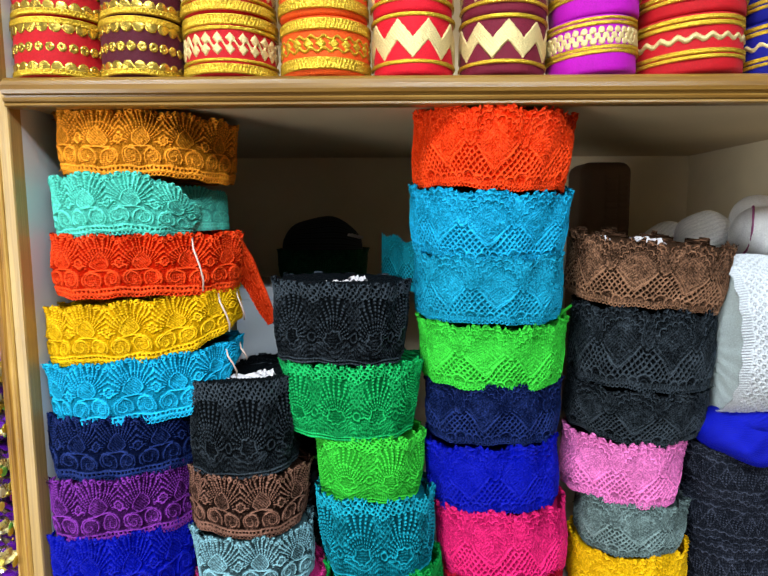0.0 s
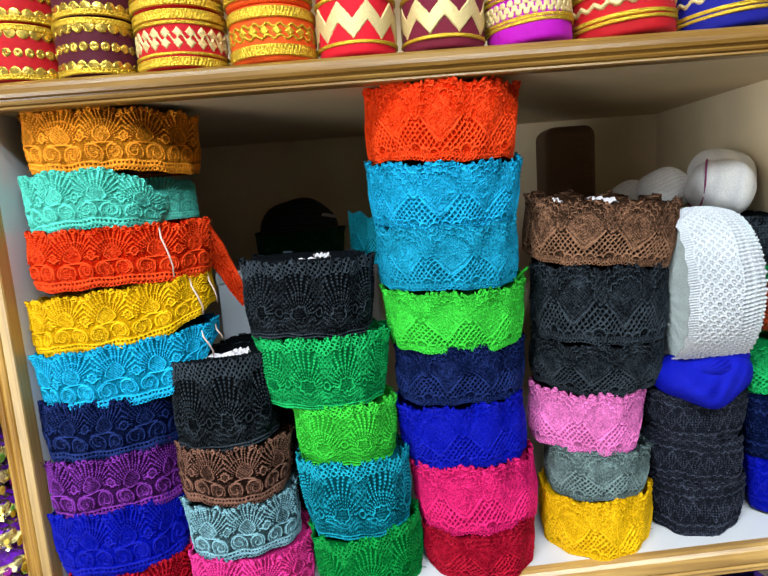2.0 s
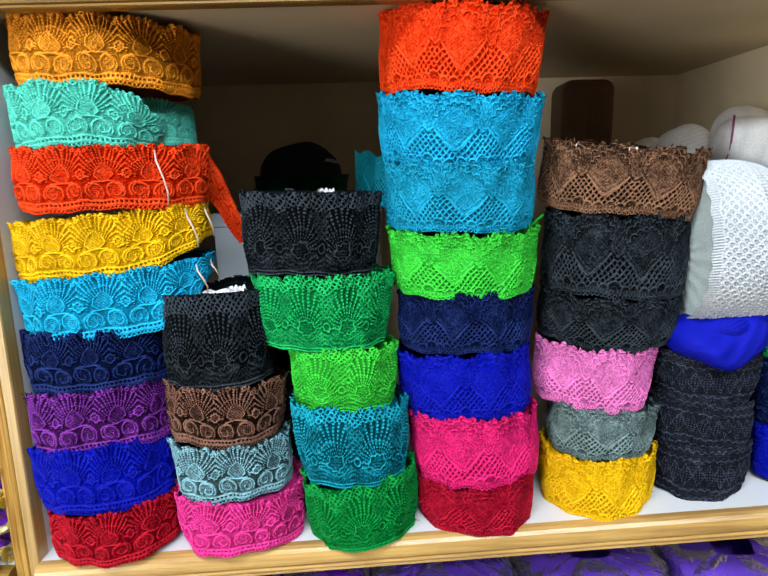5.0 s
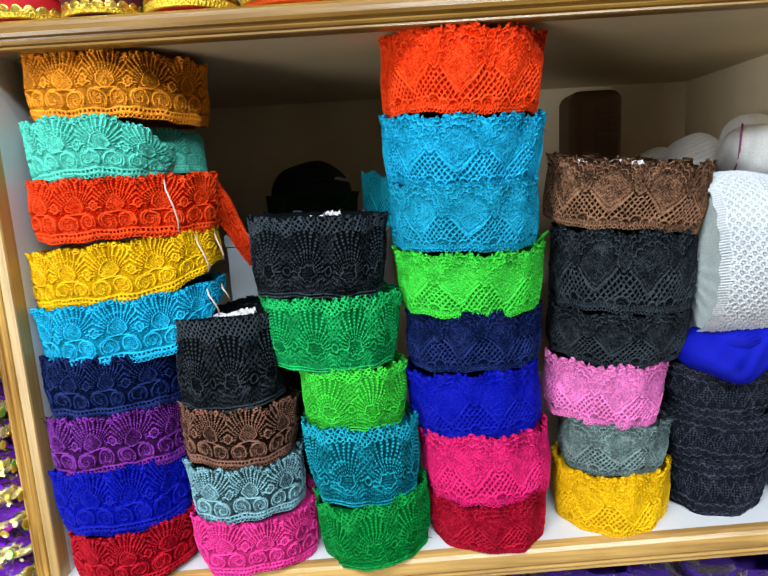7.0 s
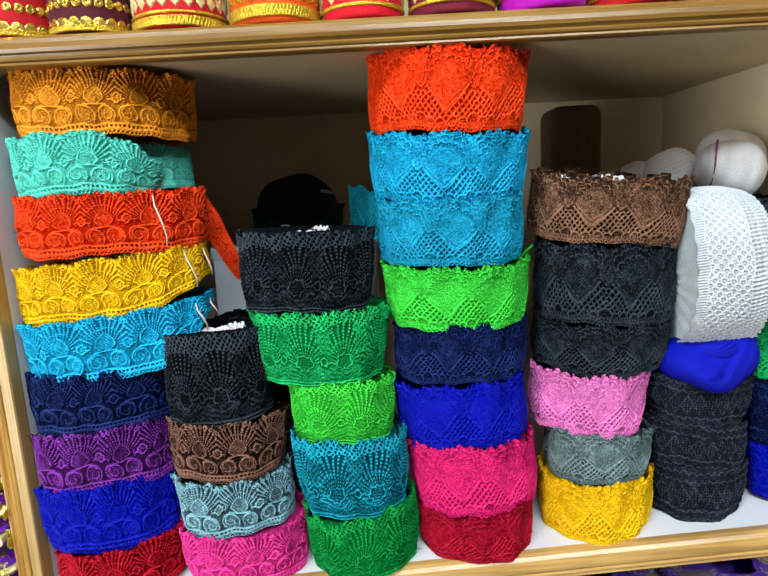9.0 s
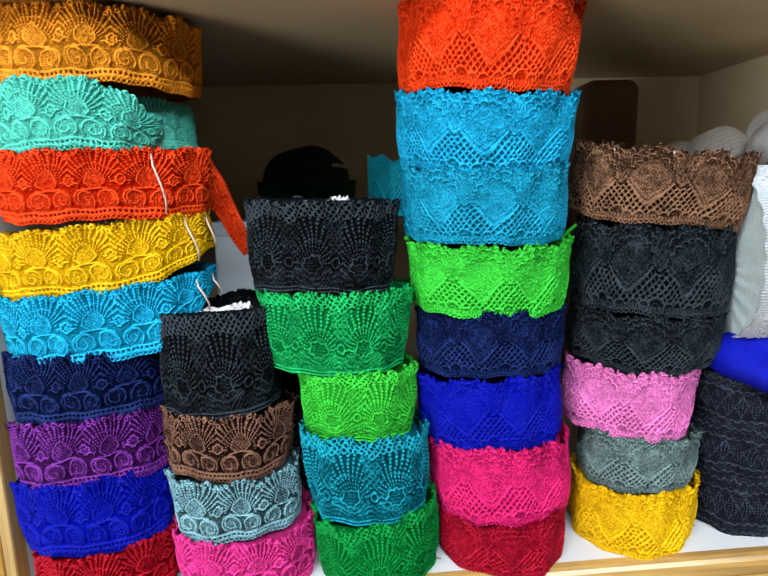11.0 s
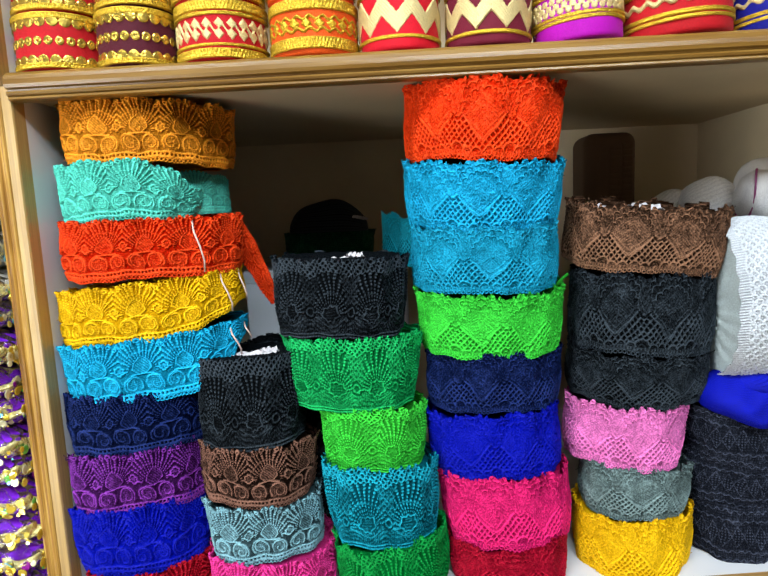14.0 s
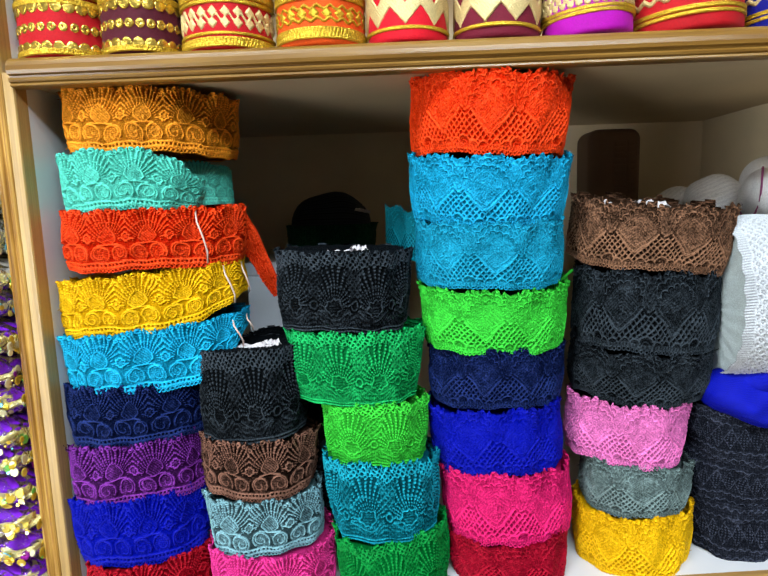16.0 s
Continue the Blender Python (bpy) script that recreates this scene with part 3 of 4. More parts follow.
def board(name, x0, x1, y0, y1, level, thick, material, parent, label="", cells=40):
    bm = bmesh.new()
    cols = []
    for i in range(cells + 1):
        x = x0 + (x1 - x0) * i / cells
        z = level(x)
        cols.append([bm.verts.new(p) for p in ((x, y0, z - thick), (x, y1, z - thick), (x, y1, z), (x, y0, z))])
    for c0, c1 in zip(cols, cols[1:]):
        for k in range(4):
            bm.faces.new((c0[k], c0[(k + 1) % 4], c1[(k + 1) % 4], c1[k]))
    bm.faces.new(cols[0])
    bm.faces.new(cols[-1][::-1])
    bmesh.ops.recalc_face_normals(bm, faces=bm.faces)
    return part(name, bm, material, parent, label)


def moulding(x0, x1, level, y_back, profile, parent, cells=40, material=None):
    """A moulded lipping; the profile lists how far it stands out and how high."""
    bm = bmesh.new()
    cols = []
    for i in range(cells + 1):
        x = x0 + (x1 - x0) * i / cells
        cols.append([bm.verts.new((x, y_back - d, level(x) + z)) for d, z in profile])
    n = len(profile)
    for c0, c1 in zip(cols, cols[1:]):
        for k in range(n):
            bm.faces.new((c0[k], c0[(k + 1) % n], c1[(k + 1) % n], c1[k]))
    bm.faces.new(cols[0])
    bm.faces.new(cols[-1][::-1])
    bmesh.ops.recalc_face_normals(bm, faces=bm.faces)
    return part("edge_moulding", bm, material or WOOD_X, parent, "varnished pine lipping")


unit = thing("shelf_unit", "pine-edged shop shelving with white painted boards", "shelf", pose(0, 0, 0))
UP_TOP = 1.476
PROFILE = ((0.0, 0.0), (0.0, -0.0255), (0.0115, -0.0255), (0.0140, -0.0245), (0.0138, -0.0228), (0.0126, -0.0220), (0.0150, -0.0212), (0.0160, -0.0195), (0.0150, -0.0180), (0.0128, -0.0174), (0.0130, -0.0160), (0.0168, -0.0150), (0.0178, -0.0120), (0.0174, -0.0080), (0.0158, -0.0042), (0.0126, -0.0014), (0.0080, 0.0))
board("shelf_board", LEFT_IN - 0.010, RIGHT_IN, FRONT + 0.012, BACK, lambda x: UP_TOP - 0.001, 0.019, CREAM_PAINT, unit, "cream painted board")
moulding(LEFT_IN, RIGHT_IN, lambda x: UP_TOP, FRONT + 0.012, PROFILE, unit)
board("shelf_board", LEFT_IN, RIGHT_IN, FRONT + 0.006, BACK, sag, 0.018, WHITE_PAINT, unit, "white painted board")
moulding(LEFT_IN, RIGHT_IN, sag, FRONT + 0.006, tuple((d * 0.8, z * 1.1) for d, z in PROFILE), unit, 40, WOOD_LIGHT)
part("back_panel", box_bm(-0.9, 0.9, BACK, BACK + 0.012, 0.5, 2.0, 0), BEIGE_PAINT, unit, "cream painted back")
part("side_panel", box_bm(LEFT_OUT + 0.008, LEFT_IN, FRONT + 0.02, BACK, 0.5, UP_TOP - 0.001, 0), WHITE_PAINT, unit, "white painted partition")
part("side_panel", box_bm(LEFT_OUT, LEFT_IN - 0.010, FRONT + 0.02, BACK, UP_TOP, 2.0, 0), WHITE_PAINT, unit, "white painted partition")
part("side_panel", box_bm(RIGHT_IN, RIGHT_IN + 0.028, FRONT + 0.02, BACK, 0.5, 2.0, 0), BEIGE_PAINT, unit, "cream painted partition")


def post(x0, x1, z0, z1, material, prof, label):
    bm = bmesh.new()
    lo = [bm.verts.new((x0 + (x1 - x0) * u, FRONT + d, z0)) for u, d in prof]
    hi = [bm.verts.new((x0 + (x1 - x0) * u, FRONT + d, z1)) for u, d in prof]
    for k in range(len(prof)):
        j = (k + 1) % len(prof)
        bm.faces.new((lo[k], lo[j], hi[j], hi[k]))
    bmesh.ops.recalc_face_normals(bm, faces=bm.faces)
    part("post", bm, material, unit, label)


ROUND = [(0.0, 0.02), (0.0, 0.006), (0.05, 0.003), (0.15, 0.0008), (0.32, -0.0005), (0.48, 0.0), (0.62, 0.0009), (0.66, 0.0011), (0.80, 0.0006), (0.92, 0.0010), (1.0, 0.0020), (1.0, 0.02)]
FLAT = [(0.0, 0.02), (0.0, 0.0024), (0.10, 0.0021), (0.90, 0.0028), (1.0, 0.0045), (1.0, 0.02)]
for shift, z0, z1 in ((0.0, 0.5, UP_TOP - 0.012), (-0.010, UP_TOP - 0.012, 2.0)):
    middle = LEFT_OUT + 0.62 * (LEFT_IN - LEFT_OUT) + shift
    post(LEFT_OUT + shift, middle, z0, z1, WOOD_Z, ROUND, "varnished pine upright")
    post(middle + 0.0002, LEFT_IN + shift, z0, z1, WOOD_PALE_Z, FLAT, "pale pine strip beside the upright")
post(RIGHT_IN, RIGHT_IN + 0.036, 0.5, 2.0, WOOD_Z, ROUND, "varnished pine upright")
# neighbouring bay to one side: its boards
board("shelf_board", -0.9, LEFT_OUT, FRONT + 0.012, BACK, lambda x: UP_TOP - 0.012, 0.016, BEIGE_PAINT, unit, "cream painted board", 4)
moulding(-0.9, LEFT_OUT, lambda x: UP_TOP - 0.011, FRONT + 0.012, PROFILE, unit, 4)
board("shelf_board", -0.9, LEFT_OUT, FRONT + 0.006, BACK, lambda x: 0.93, 0.018, WHITE_PAINT, unit, "white painted board", 4)
moulding(-0.9, LEFT_OUT, lambda x: 0.93, FRONT + 0.006, PROFILE, unit, 4)
# board under the packets below
board("shelf_board", LEFT_IN, RIGHT_IN, FRONT + 0.006, BACK, lambda x: 0.70, 0.018, WHITE_PAINT, unit, "white painted board", 4)
# unseen board, added to shade the back of the upper bay
board("shelf_board", -0.9, 0.9, FRONT + 0.006, BACK, lambda x: 1.84, 0.018, WHITE_PAINT, unit, "white painted board", 4)

# ---------------------------------------------------------------- lace rolls, pile by pile
amber_roll = lace_roll("amber", "amber orange scalloped guipure lace roll on top of a tall pile", "guipure", -0.217, 0.502, 1.392, 0.062, 0.081, 0.066, 0.7, 1.8, 28, power=2.0)
mint_roll = lace_roll("mint", "mint green guipure lace roll with a drooping side", "guipure", -0.233, 0.478, 1.336, 0.059, 0.064, 0.050, -2.9, -1.5, 14, flare=0.006, droop=0.030)
red_roll = lace_roll("redorange", "red-orange guipure lace roll tied with a pale rubber band", "guipure", -0.213, 0.478, 1.283, 0.060, 0.085, 0.050, 0.7, -0.4, 12)
yellow_roll = lace_roll("yellow", "bright yellow guipure lace roll tied with rubber bands", "guipure", -0.216, 0.479, 1.221, 0.060, 0.091, 0.050, -2.1, -4.5, 14, pinch=0.026)
sky_roll = lace_roll("sky", "sky blue guipure lace roll pinched at one end", "guipure", -0.215, 0.476, 1.164, 0.065, 0.092, 0.050, -0.7, -4.5, 14, pinch=0.044)
lace_roll("navy", "dark navy guipure lace roll in a tall pile", "guipure", -0.241, 0.468, 1.109, 0.063, 0.069, 0.050, -4.0, -1.8, 6)
lace_roll("purple", "deep purple guipure lace roll in a tall pile", "guipure", -0.241, 0.462, 1.050, 0.065, 0.067, 0.050, -4.0, -4.1, 6)
lace_roll("royal", "royal blue guipure lace roll near the pile's bottom", "guipure", -0.238, 0.456, 0.990, 0.072, 0.067, 0.050, -4.0, -5.5, 6)
lace_roll("darkred", "dark red guipure lace roll resting on the shelf board", "guipure", -0.233, 0.450, 0.941, 0.058, 0.063, 0.050, -2.0, -4.0, 6)
black_roll = lace_roll("black", "tall black lace roll with a white paper tag on top", "shell", -0.123, 0.477, 1.107, 0.094, 0.052, 0.052, -4.0, -1.1, 0, power=2.9, ragged=0.3, core=0.98)
lace_roll("brown", "brown openwork guipure lace roll under a black one", "guipure", -0.121, 0.472, 1.050, 0.063, 0.058, 0.052, -4.0, 0.5, 0)
lace_roll("greyblue", "grey-blue guipure lace roll between brown and pink", "guipure", -0.113, 0.462, 0.997, 0.059, 0.058, 0.052, -4.0, -2.5, 0)
lace_roll("pink", "bright pink lace roll overhanging the shelf edge", "guipure", -0.106, 0.456, 0.948, 0.059, 0.063, 0.056, -2.0, -1.4, 0)
fan_roll = lace_roll("black", "black fan-patterned lace roll with a small paper tag", "shell", -0.027, 0.490, 1.216, 0.081, 0.067, 0.060, -0.8, 1.3, 0, core=0.97)
lace_roll("green", "emerald green shell lace roll with a ragged top edge", "shell", -0.015, 0.485, 1.142, 0.077, 0.066, 0.060, -3.4, -0.0, 0, flare=0.007)
lace_roll("lime", "lime green fan-patterned lace roll, narrower than its neighbours", "shell", -0.000, 0.474, 1.080, 0.068, 0.053, 0.049, -4.0, 1.1, 0)
lace_roll("teal", "teal shell-patterned lace roll with a frayed top edge", "shell", 0.009, 0.460, 1.009, 0.086, 0.055, 0.050, -4.0, -1.1, 0, flare=0.006)
lace_roll("darkgreen", "grass green shell lace roll resting on the shelf board", "shell", 0.019, 0.451, 0.951, 0.071, 0.056, 0.051, -2.0, -5.7, 0)
lace_roll("scarlet", "scarlet torchon lace roll with a flaring scalloped crown", "torchon", 0.120, 0.488, 1.380, 0.075, 0.074, 0.066, 1.0, 2.3, 0, flare=0.005)
lace_roll("cyan", "bright cyan torchon lace roll with pointed scallops", "torchon", 0.120, 0.496, 1.318, 0.070, 0.076, 0.066, 6.0, 2.0, 0, flare=0.007)
turquoise_roll = lace_roll("deepteal", "deep turquoise torchon lace roll with a loose end behind", "torchon", 0.120, 0.495, 1.259, 0.067, 0.073, 0.065, 4.0, 0.8, 0)
lime_roll = lace_roll("lime", "neon lime torchon lace roll with a loose thread tip", "torchon", 0.126, 0.495, 1.196, 0.067, 0.073, 0.065, 4.0, -0.0, 0)
lace_roll("navy", "navy torchon lace roll with a fuzzy upper edge", "torchon", 0.128, 0.490, 1.135, 0.063, 0.067, 0.060, -4.0, 0.5, 0)
lace_roll("royal", "royal blue torchon lace roll in the middle pile", "torchon", 0.128, 0.486, 1.070, 0.071, 0.068, 0.061, -2.5, -3.1, 0)
lace_roll("hotpink", "hot pink torchon lace roll above a crimson one", "torchon", 0.136, 0.474, 1.002, 0.078, 0.065, 0.059, -4.0, -1.9, 0, flare=0.003)
lace_roll("crimson", "crimson torchon lace roll resting on the shelf board", "torchon", 0.138, 0.461, 0.9595, 0.055, 0.058, 0.053, -1.0, -3.4, 0)
tan_roll = lace_roll("tan", "brown torchon lace roll tilted on top of its pile", "torchon", 0.282, 0.506, 1.270, 0.069, 0.078, 0.066, 4.0, 5.5, 0, ragged=1.5)
lace_roll("black", "black torchon lace roll under a brown one", "torchon", 0.280, 0.503, 1.187, 0.084, 0.070, 0.063, -0.0, 2.5, 0)
lace_roll("black", "low black torchon lace roll above a pink one", "torchon", 0.274, 0.498, 1.137, 0.056, 0.066, 0.060, 1.7, 2.5, 0)
lace_roll("rose", "pale rose pink torchon lace roll", "torchon", 0.260, 0.485, 1.073, 0.066, 0.058, 0.053, -4.0, 3.9, 0)
lace_roll("grey", "slate grey torchon lace roll above a yellow one", "torchon", 0.265, 0.476, 1.023, 0.057, 0.052, 0.048, -4.0, 3.7, 0)
lace_roll("yellow", "golden yellow torchon lace roll resting on the shelf board", "torchon", 0.265, 0.471, 0.965, 0.071, 0.056, 0.051, -1.0, -1.0, 0)
lace_roll("charcoal", "charcoal ribbed lace roll resting on the white board", "braid", 0.374, 0.481, 0.973, 0.060, 0.049, 0.044, -2.0, 2.0, 0, ragged=0.3)
lace_roll("charcoal", "charcoal ribbed lace roll in the middle of its pile", "braid", 0.374, 0.481, 1.028, 0.052, 0.049, 0.044, -2.0, 2.0, 0, ragged=0.3)
lace_roll("charcoal", "charcoal ribbed lace roll under a blue yarn hank", "braid", 0.374, 0.481, 1.075, 0.053, 0.049, 0.044, -2.0, 2.0, 0, ragged=0.3)

# loose ends, bands and tags that belong to single rolls


def band_on(roll, s, a, b, h, lean=0.2, lo=0.004, name="rubber_band"):
    """A band round the side of a roll, at the share s of its half width."""
    x = s * a
    y = -b * (1 - abs(s) ** 2.15) ** (1 / 2.15)
    t = h - lo
    path = [(x - lean * 0.004, y + 0.012, h + 0.001), (x - lean * 0.003, y + 0.002, h), (x, y - 0.0025, lo + t * 0.8), (x + lean * 0.014, y - 0.004, lo + t * 0.5), (x + lean * 0.022, y - 0.003, lo + t * 0.22), (x + lean * 0.018, y + 0.003, lo)]
    part(name, tube_bm(path, 0.0009), BAND, roll, "pale rubber band", True)


band_on(red_roll, 0.50, 0.091, 0.050, 0.054, 0.35)
band_on(yellow_roll, 0.76, 0.094, 0.050, 0.054, 0.3, 0.016)
band_on(yellow_roll, 0.94, 0.094, 0.050, 0.054, 0.2, 0.024)
band_on(sky_roll, 0.82, 0.094, 0.050, 0.056, 0.3, 0.028)
band_on(sky_roll, 0.96, 0.094, 0.050, 0.056, 0.2, 0.040)
lace_strip("redorange", red_roll, [(0.088, 0.012, 0.050), (0.098, 0.018, 0.030), (0.108, 0.022, 0.002), (0.116, 0.022, -0.022), (0.122, 0.020, -0.040)], ((-0.030, -0.012, -0.004), (-0.012, 0.0, -0.004)), "guipure")
lace_strip("mint", mint_roll, [(0.030, -0.020, 0.004), (0.056, -0.008, 0.004), (0.078, 0.012, 0.005), (0.088, 0.030, 0.006), (0.094, 0.052, 0.007)], ((0, 0.004, 0.050), (0, 0.002, 0.040)), "guipure", "inner_turn", "inner turn of the roll showing behind")
lace_strip("teal", turquoise_roll, [(-0.066, 0.03, 0.010), (-0.082, 0.05, 0.012), (-0.098, 0.085, 0.012), (-0.108, 0.10, 0.012)], ((0, 0, 0.058), (0, 0, 0.062)), "torchon")

part("loose_thread", tube_bm([(0.062, -0.012, 0.058), (0.067, -0.013, 0.063), (0.071, -0.012, 0.067), (0.077, -0.012, 0.072)], 0.0016, 6), LACE["lime"], lime_roll, "", True)

def paper_tag(parent, x, y, z, w, d, turn):
    bm = bmesh.new()
    n = 10
    top = [[bm.verts.new((w * (i / n - 0.5), d * (j / 4 - 0.5), 0.0016 * math.sin(i * 1.7 + j) + 0.001 * math.sin(i * 0.8 - j * 2.1))) for j in range(5)] for i in range(n + 1)]
    for i in range(n):
        for j in range(4):
            bm.faces.new((top[i][j], top[i + 1][j], top[i + 1][j + 1], top[i][j + 1]))
    ext = bmesh.ops.extrude_face_region(bm, geom=list(bm.faces))
    bmesh.ops.translate(bm, vec=(0, 0, 0.0006), verts=[g for g in ext["geom"] if isinstance(g, bmesh.types.BMVert)])
    bmesh.ops.recalc_face_normals(bm, faces=bm.faces)
    bmesh.ops.transform(bm, matrix=pose(x, y, z, 12, 0, turn), verts=bm.verts)
    part("paper_tag", bm, PAPER, parent, "crumpled white paper tag")


paper_tag(black_roll, 0.006, -0.016, 0.090, 0.050, 0.012, -3)
paper_tag(black_roll, 0.022, -0.010, 0.0925, 0.018, 0.012, 30)
paper_tag(fan_roll, 0.016, -0.014, 0.0785, 0.016, 0.012, 20)
paper_tag(fan_roll, 0.002, -0.018, 0.0745, 0.034, 0.010, -3)

paper_tag(tan_roll, 0.008, 0.020, 0.0590, 0.034, 0.016, 8)
paper_tag(tan_roll, -0.050, -0.008, 0.0585, 0.012, 0.010, 35)

# ---------------------------------------------------------------- rolls and hanks beside and behind the piles
right_pile = "lace rolls at the pile's far end"
lace_roll("royal", "royal blue soft lace roll on the white board", "braid", 0.487, 0.480, 0.985, 0.062, 0.052, 0.036, step=0.001, group=right_pile)
lace_roll("navy", "navy blue soft lace roll in a small pile", "braid", 0.483, 0.482, 1.048, 0.070, 0.056, 0.036, step=0.001, group=right_pile)
lace_roll("green", "green fuzzy lace roll in a small pile", "torchon", 0.480, 0.484, 1.118, 0.056, 0.054, 0.036, step=0.001, group=right_pile)
lace_roll("coral", "coral orange lace roll half hidden behind a white one", "torchon", 0.500, 0.505, 1.176, 0.052, 0.040, 0.036, step=0.001, group=right_pile)
lace_roll("green", "thin green lace roll under a black one", "knit", 0.500, 0.515, 1.229, 0.018, 0.038, 0.036, step=0.001, group=right_pile)
lace_roll("black", "black lace roll beneath white yarn hanks", "knit", 0.497, 0.580, 1.247, 0.052, 0.052, 0.060, step=0.0012, core=0.98, group=right_pile)
for k in range(5):
    lace_roll("black", "black lace roll stacked against the back", "knit", 0.480 - 0.003 * k, 0.660, 0.985 + 0.0525 * k, 0.052, 0.048, 0.05, step=0.003, core=0.98, group=right_pile)
lace_roll("black", "black lace roll behind the shorter piles", "guipure", -0.095, 0.560, 1.135, 0.060, 0.055, 0.034, step=0.0012, core=0.98)
for k in range(3):
    lace_roll("black", "black lace roll standing behind other piles", "guipure", -0.095, 0.560, 0.955 + 0.06 * k, 0.059, 0.055, 0.034, step=0.003, core=0.98)

# white lace roll lying on its side
white = thing("lace_roll", "big white pleated lace roll lying on its side", "lace roll", pose(0.348, 0.497, 1.232, 0, 90, -4), "lace rolls on the shelf")
xs, ys, nx, ny, ss = oval(0.080, 0.074, 2.1, 0.0007, 0.0009)
v = np.linspace(0, 1, 130)[:, None]
s_mm = ss[None, :] * 1000 + 1.5 * np.sin(v * 7)
z_mm = v * 74 + 0.8 * np.sin(ss[None, :] * 130)
flowers = np.zeros_like(s_mm + z_mm)
for off in (0.0, 1.0):
    fx, fz = fold(s_mm + 4.4 * off, 8.8), fold(z_mm - 15.0 + 4.2 * off, 8.4)
    fr = np.hypot(fx, fz)
    flowers = np.maximum(flowers, np.maximum(line(fr - 3.0 - 0.5 * np.cos(5 * np.arctan2(fz, fx)), 0.9), 0.8 * line(fr, 1.1)))
ribs_foot = 0.5 + 0.4 * np.sin(s_mm * 2.4)
pleat = 0.45 + 0.4 * np.sin(s_mm * 1.5 + 1.2 * np.sin(v * 9)) + 0.15 * np.sin(z_mm * 1.3)
rel = np.where(z_mm < 9, ribs_foot, np.where(z_mm < 50, flowers, pleat))
rel = np.maximum(rel, np.maximum.reduce([line(z_mm - q, 0.9) for q in (9.5, 49.5, 61.0)]) * (0.75 + 0.2 * np.sin(s_mm * 1.6)))
rel = np.clip(rel + grit.normal(0, 0.08, rel.shape), 0, 1)
out = 0.0030 * (rel - 1) + 0.003 * np.sin(np.pi * v) + 0.0014 * np.sin(s_mm * 0.05 + 3 * v) - 0.006 * np.clip(v - 0.75, 0, 1)
pts = np.stack([xs + nx * out, ys + ny * out, 0.071 * v + 0.001 * np.sin(s_mm * 0.3) * (1 - v)], axis=-1)
sheet_mesh("lace_band", pts, 130, len(xs), True, LACE["white"], white, relief_tone=rel, keep=v <= 0.955 + 0.045 * np.abs(np.sin(s_mm * 0.36)))
cx, cy, _, _, cs = oval(0.0765, 0.0705, 2.1, 0.002, 0.002)
levels = [(1.0, 0.070), (1.0, 0.003)] + [(1 - 0.045 * k, 0.003 + (0.0018 if k % 2 else 0.0) - 0.0003 * k) for k in range(1, 19)]
cp = np.stack([np.stack([cx * q, cy * q, np.full_like(cx, zz) + 0.0004 * np.sin(cs * 300 + 9 * q)], axis=-1) for q, zz in levels])
sheet_mesh("wound_core", cp, len(levels), len(cx), True, LACE["ash"], white, relief_tone=np.full(cp.shape[:2], 0.9), label="pale grey wound edge")


def lobe(name, parent, material, centre, radii, turn, strands, twist, depth=0.0012, droop=0.0, label=""):
    """One loop of a hank: a plump body of twisted strands."""
    n, m = 150, 70
    u = np.linspace(0, 2 * np.pi, n, endpoint=False)[None, :]
    v = np.linspace(0.003, np.pi - 0.003, m)[:, None]
    strand = np.abs(np.sin(strands * u / 2 + twist * v))
    big = 0.05 * np.sin(3 * u + 2 * v) + 0.04 * np.sin(5 * v + u)
    r = 1 + big + depth * strand / min(radii)
    p = np.stack([radii[0] * np.cos(v) + 0 * u, radii[1] * np.sin(v) ** 0.8 * r * np.cos(u), radii[2] * np.sin(v) ** 0.8 * r * np.sin(u)], axis=-1)
    p[..., 2] -= droop * np.clip(-p[..., 1] / radii[1], 0, 1) * np.exp(-((p[..., 0] / radii[0]) + 0.2) ** 2 * 4)
    R = np.array(Euler([radians(q) for q in turn]).to_matrix())
    p = p @ R.T + np.array(centre)
    # grooves between strands are coloured darker, like shade
    sheet_mesh(name, p, m, n, True, material, parent, relief_tone=np.broadcast_to(0.4 + 0.6 * strand, p.shape[:2]), label=label)


hank = thing("yarn_hank", "glossy white yarn hank tied with a pink thread", "yarn", pose(0.463, 0.590, 1.331), "white yarn hanks")
lobe("yarn_loop", hank, YARN, (0.0, 0.0, 0.0), (0.037, 0.034, 0.033), (0, 14, -18), 150, 5.0, 0.0005)
lobe("yarn_loop", hank, YARN, (0.026, 0.045, 0.012), (0.040, 0.036, 0.035), (0, 26, 10), 150, 4.0, 0.0005)
tie = [(Euler((0, radians(14), radians(-18))).to_matrix() @ Vector((-0.022 + 0.003 * math.sin(2 * q), 0.0312 * math.cos(q), 0.0302 * math.sin(q)))) for q in (2 * math.pi * k / 24 for k in range(25))]
part("tie", tube_bm(tie, 0.0012), LACE["rose"], hank, "pink tying thread", True)
small = thing("yarn_hank", "smaller white yarn hank pushed behind the others", "yarn", pose(0.426, 0.655, 1.331), "white yarn hanks")
lobe("yarn_loop", small, YARN, (0.0, 0.0, 0.0), (0.033, 0.028, 0.028), (0, -10, -16), 120, 4.0, 0.0005)
lobe("yarn_fold", small, YARN, (-0.030, 0.040, -0.010), (0.032, 0.026, 0.024), (0, -20, 10), 120, 4.0, 0.0005)
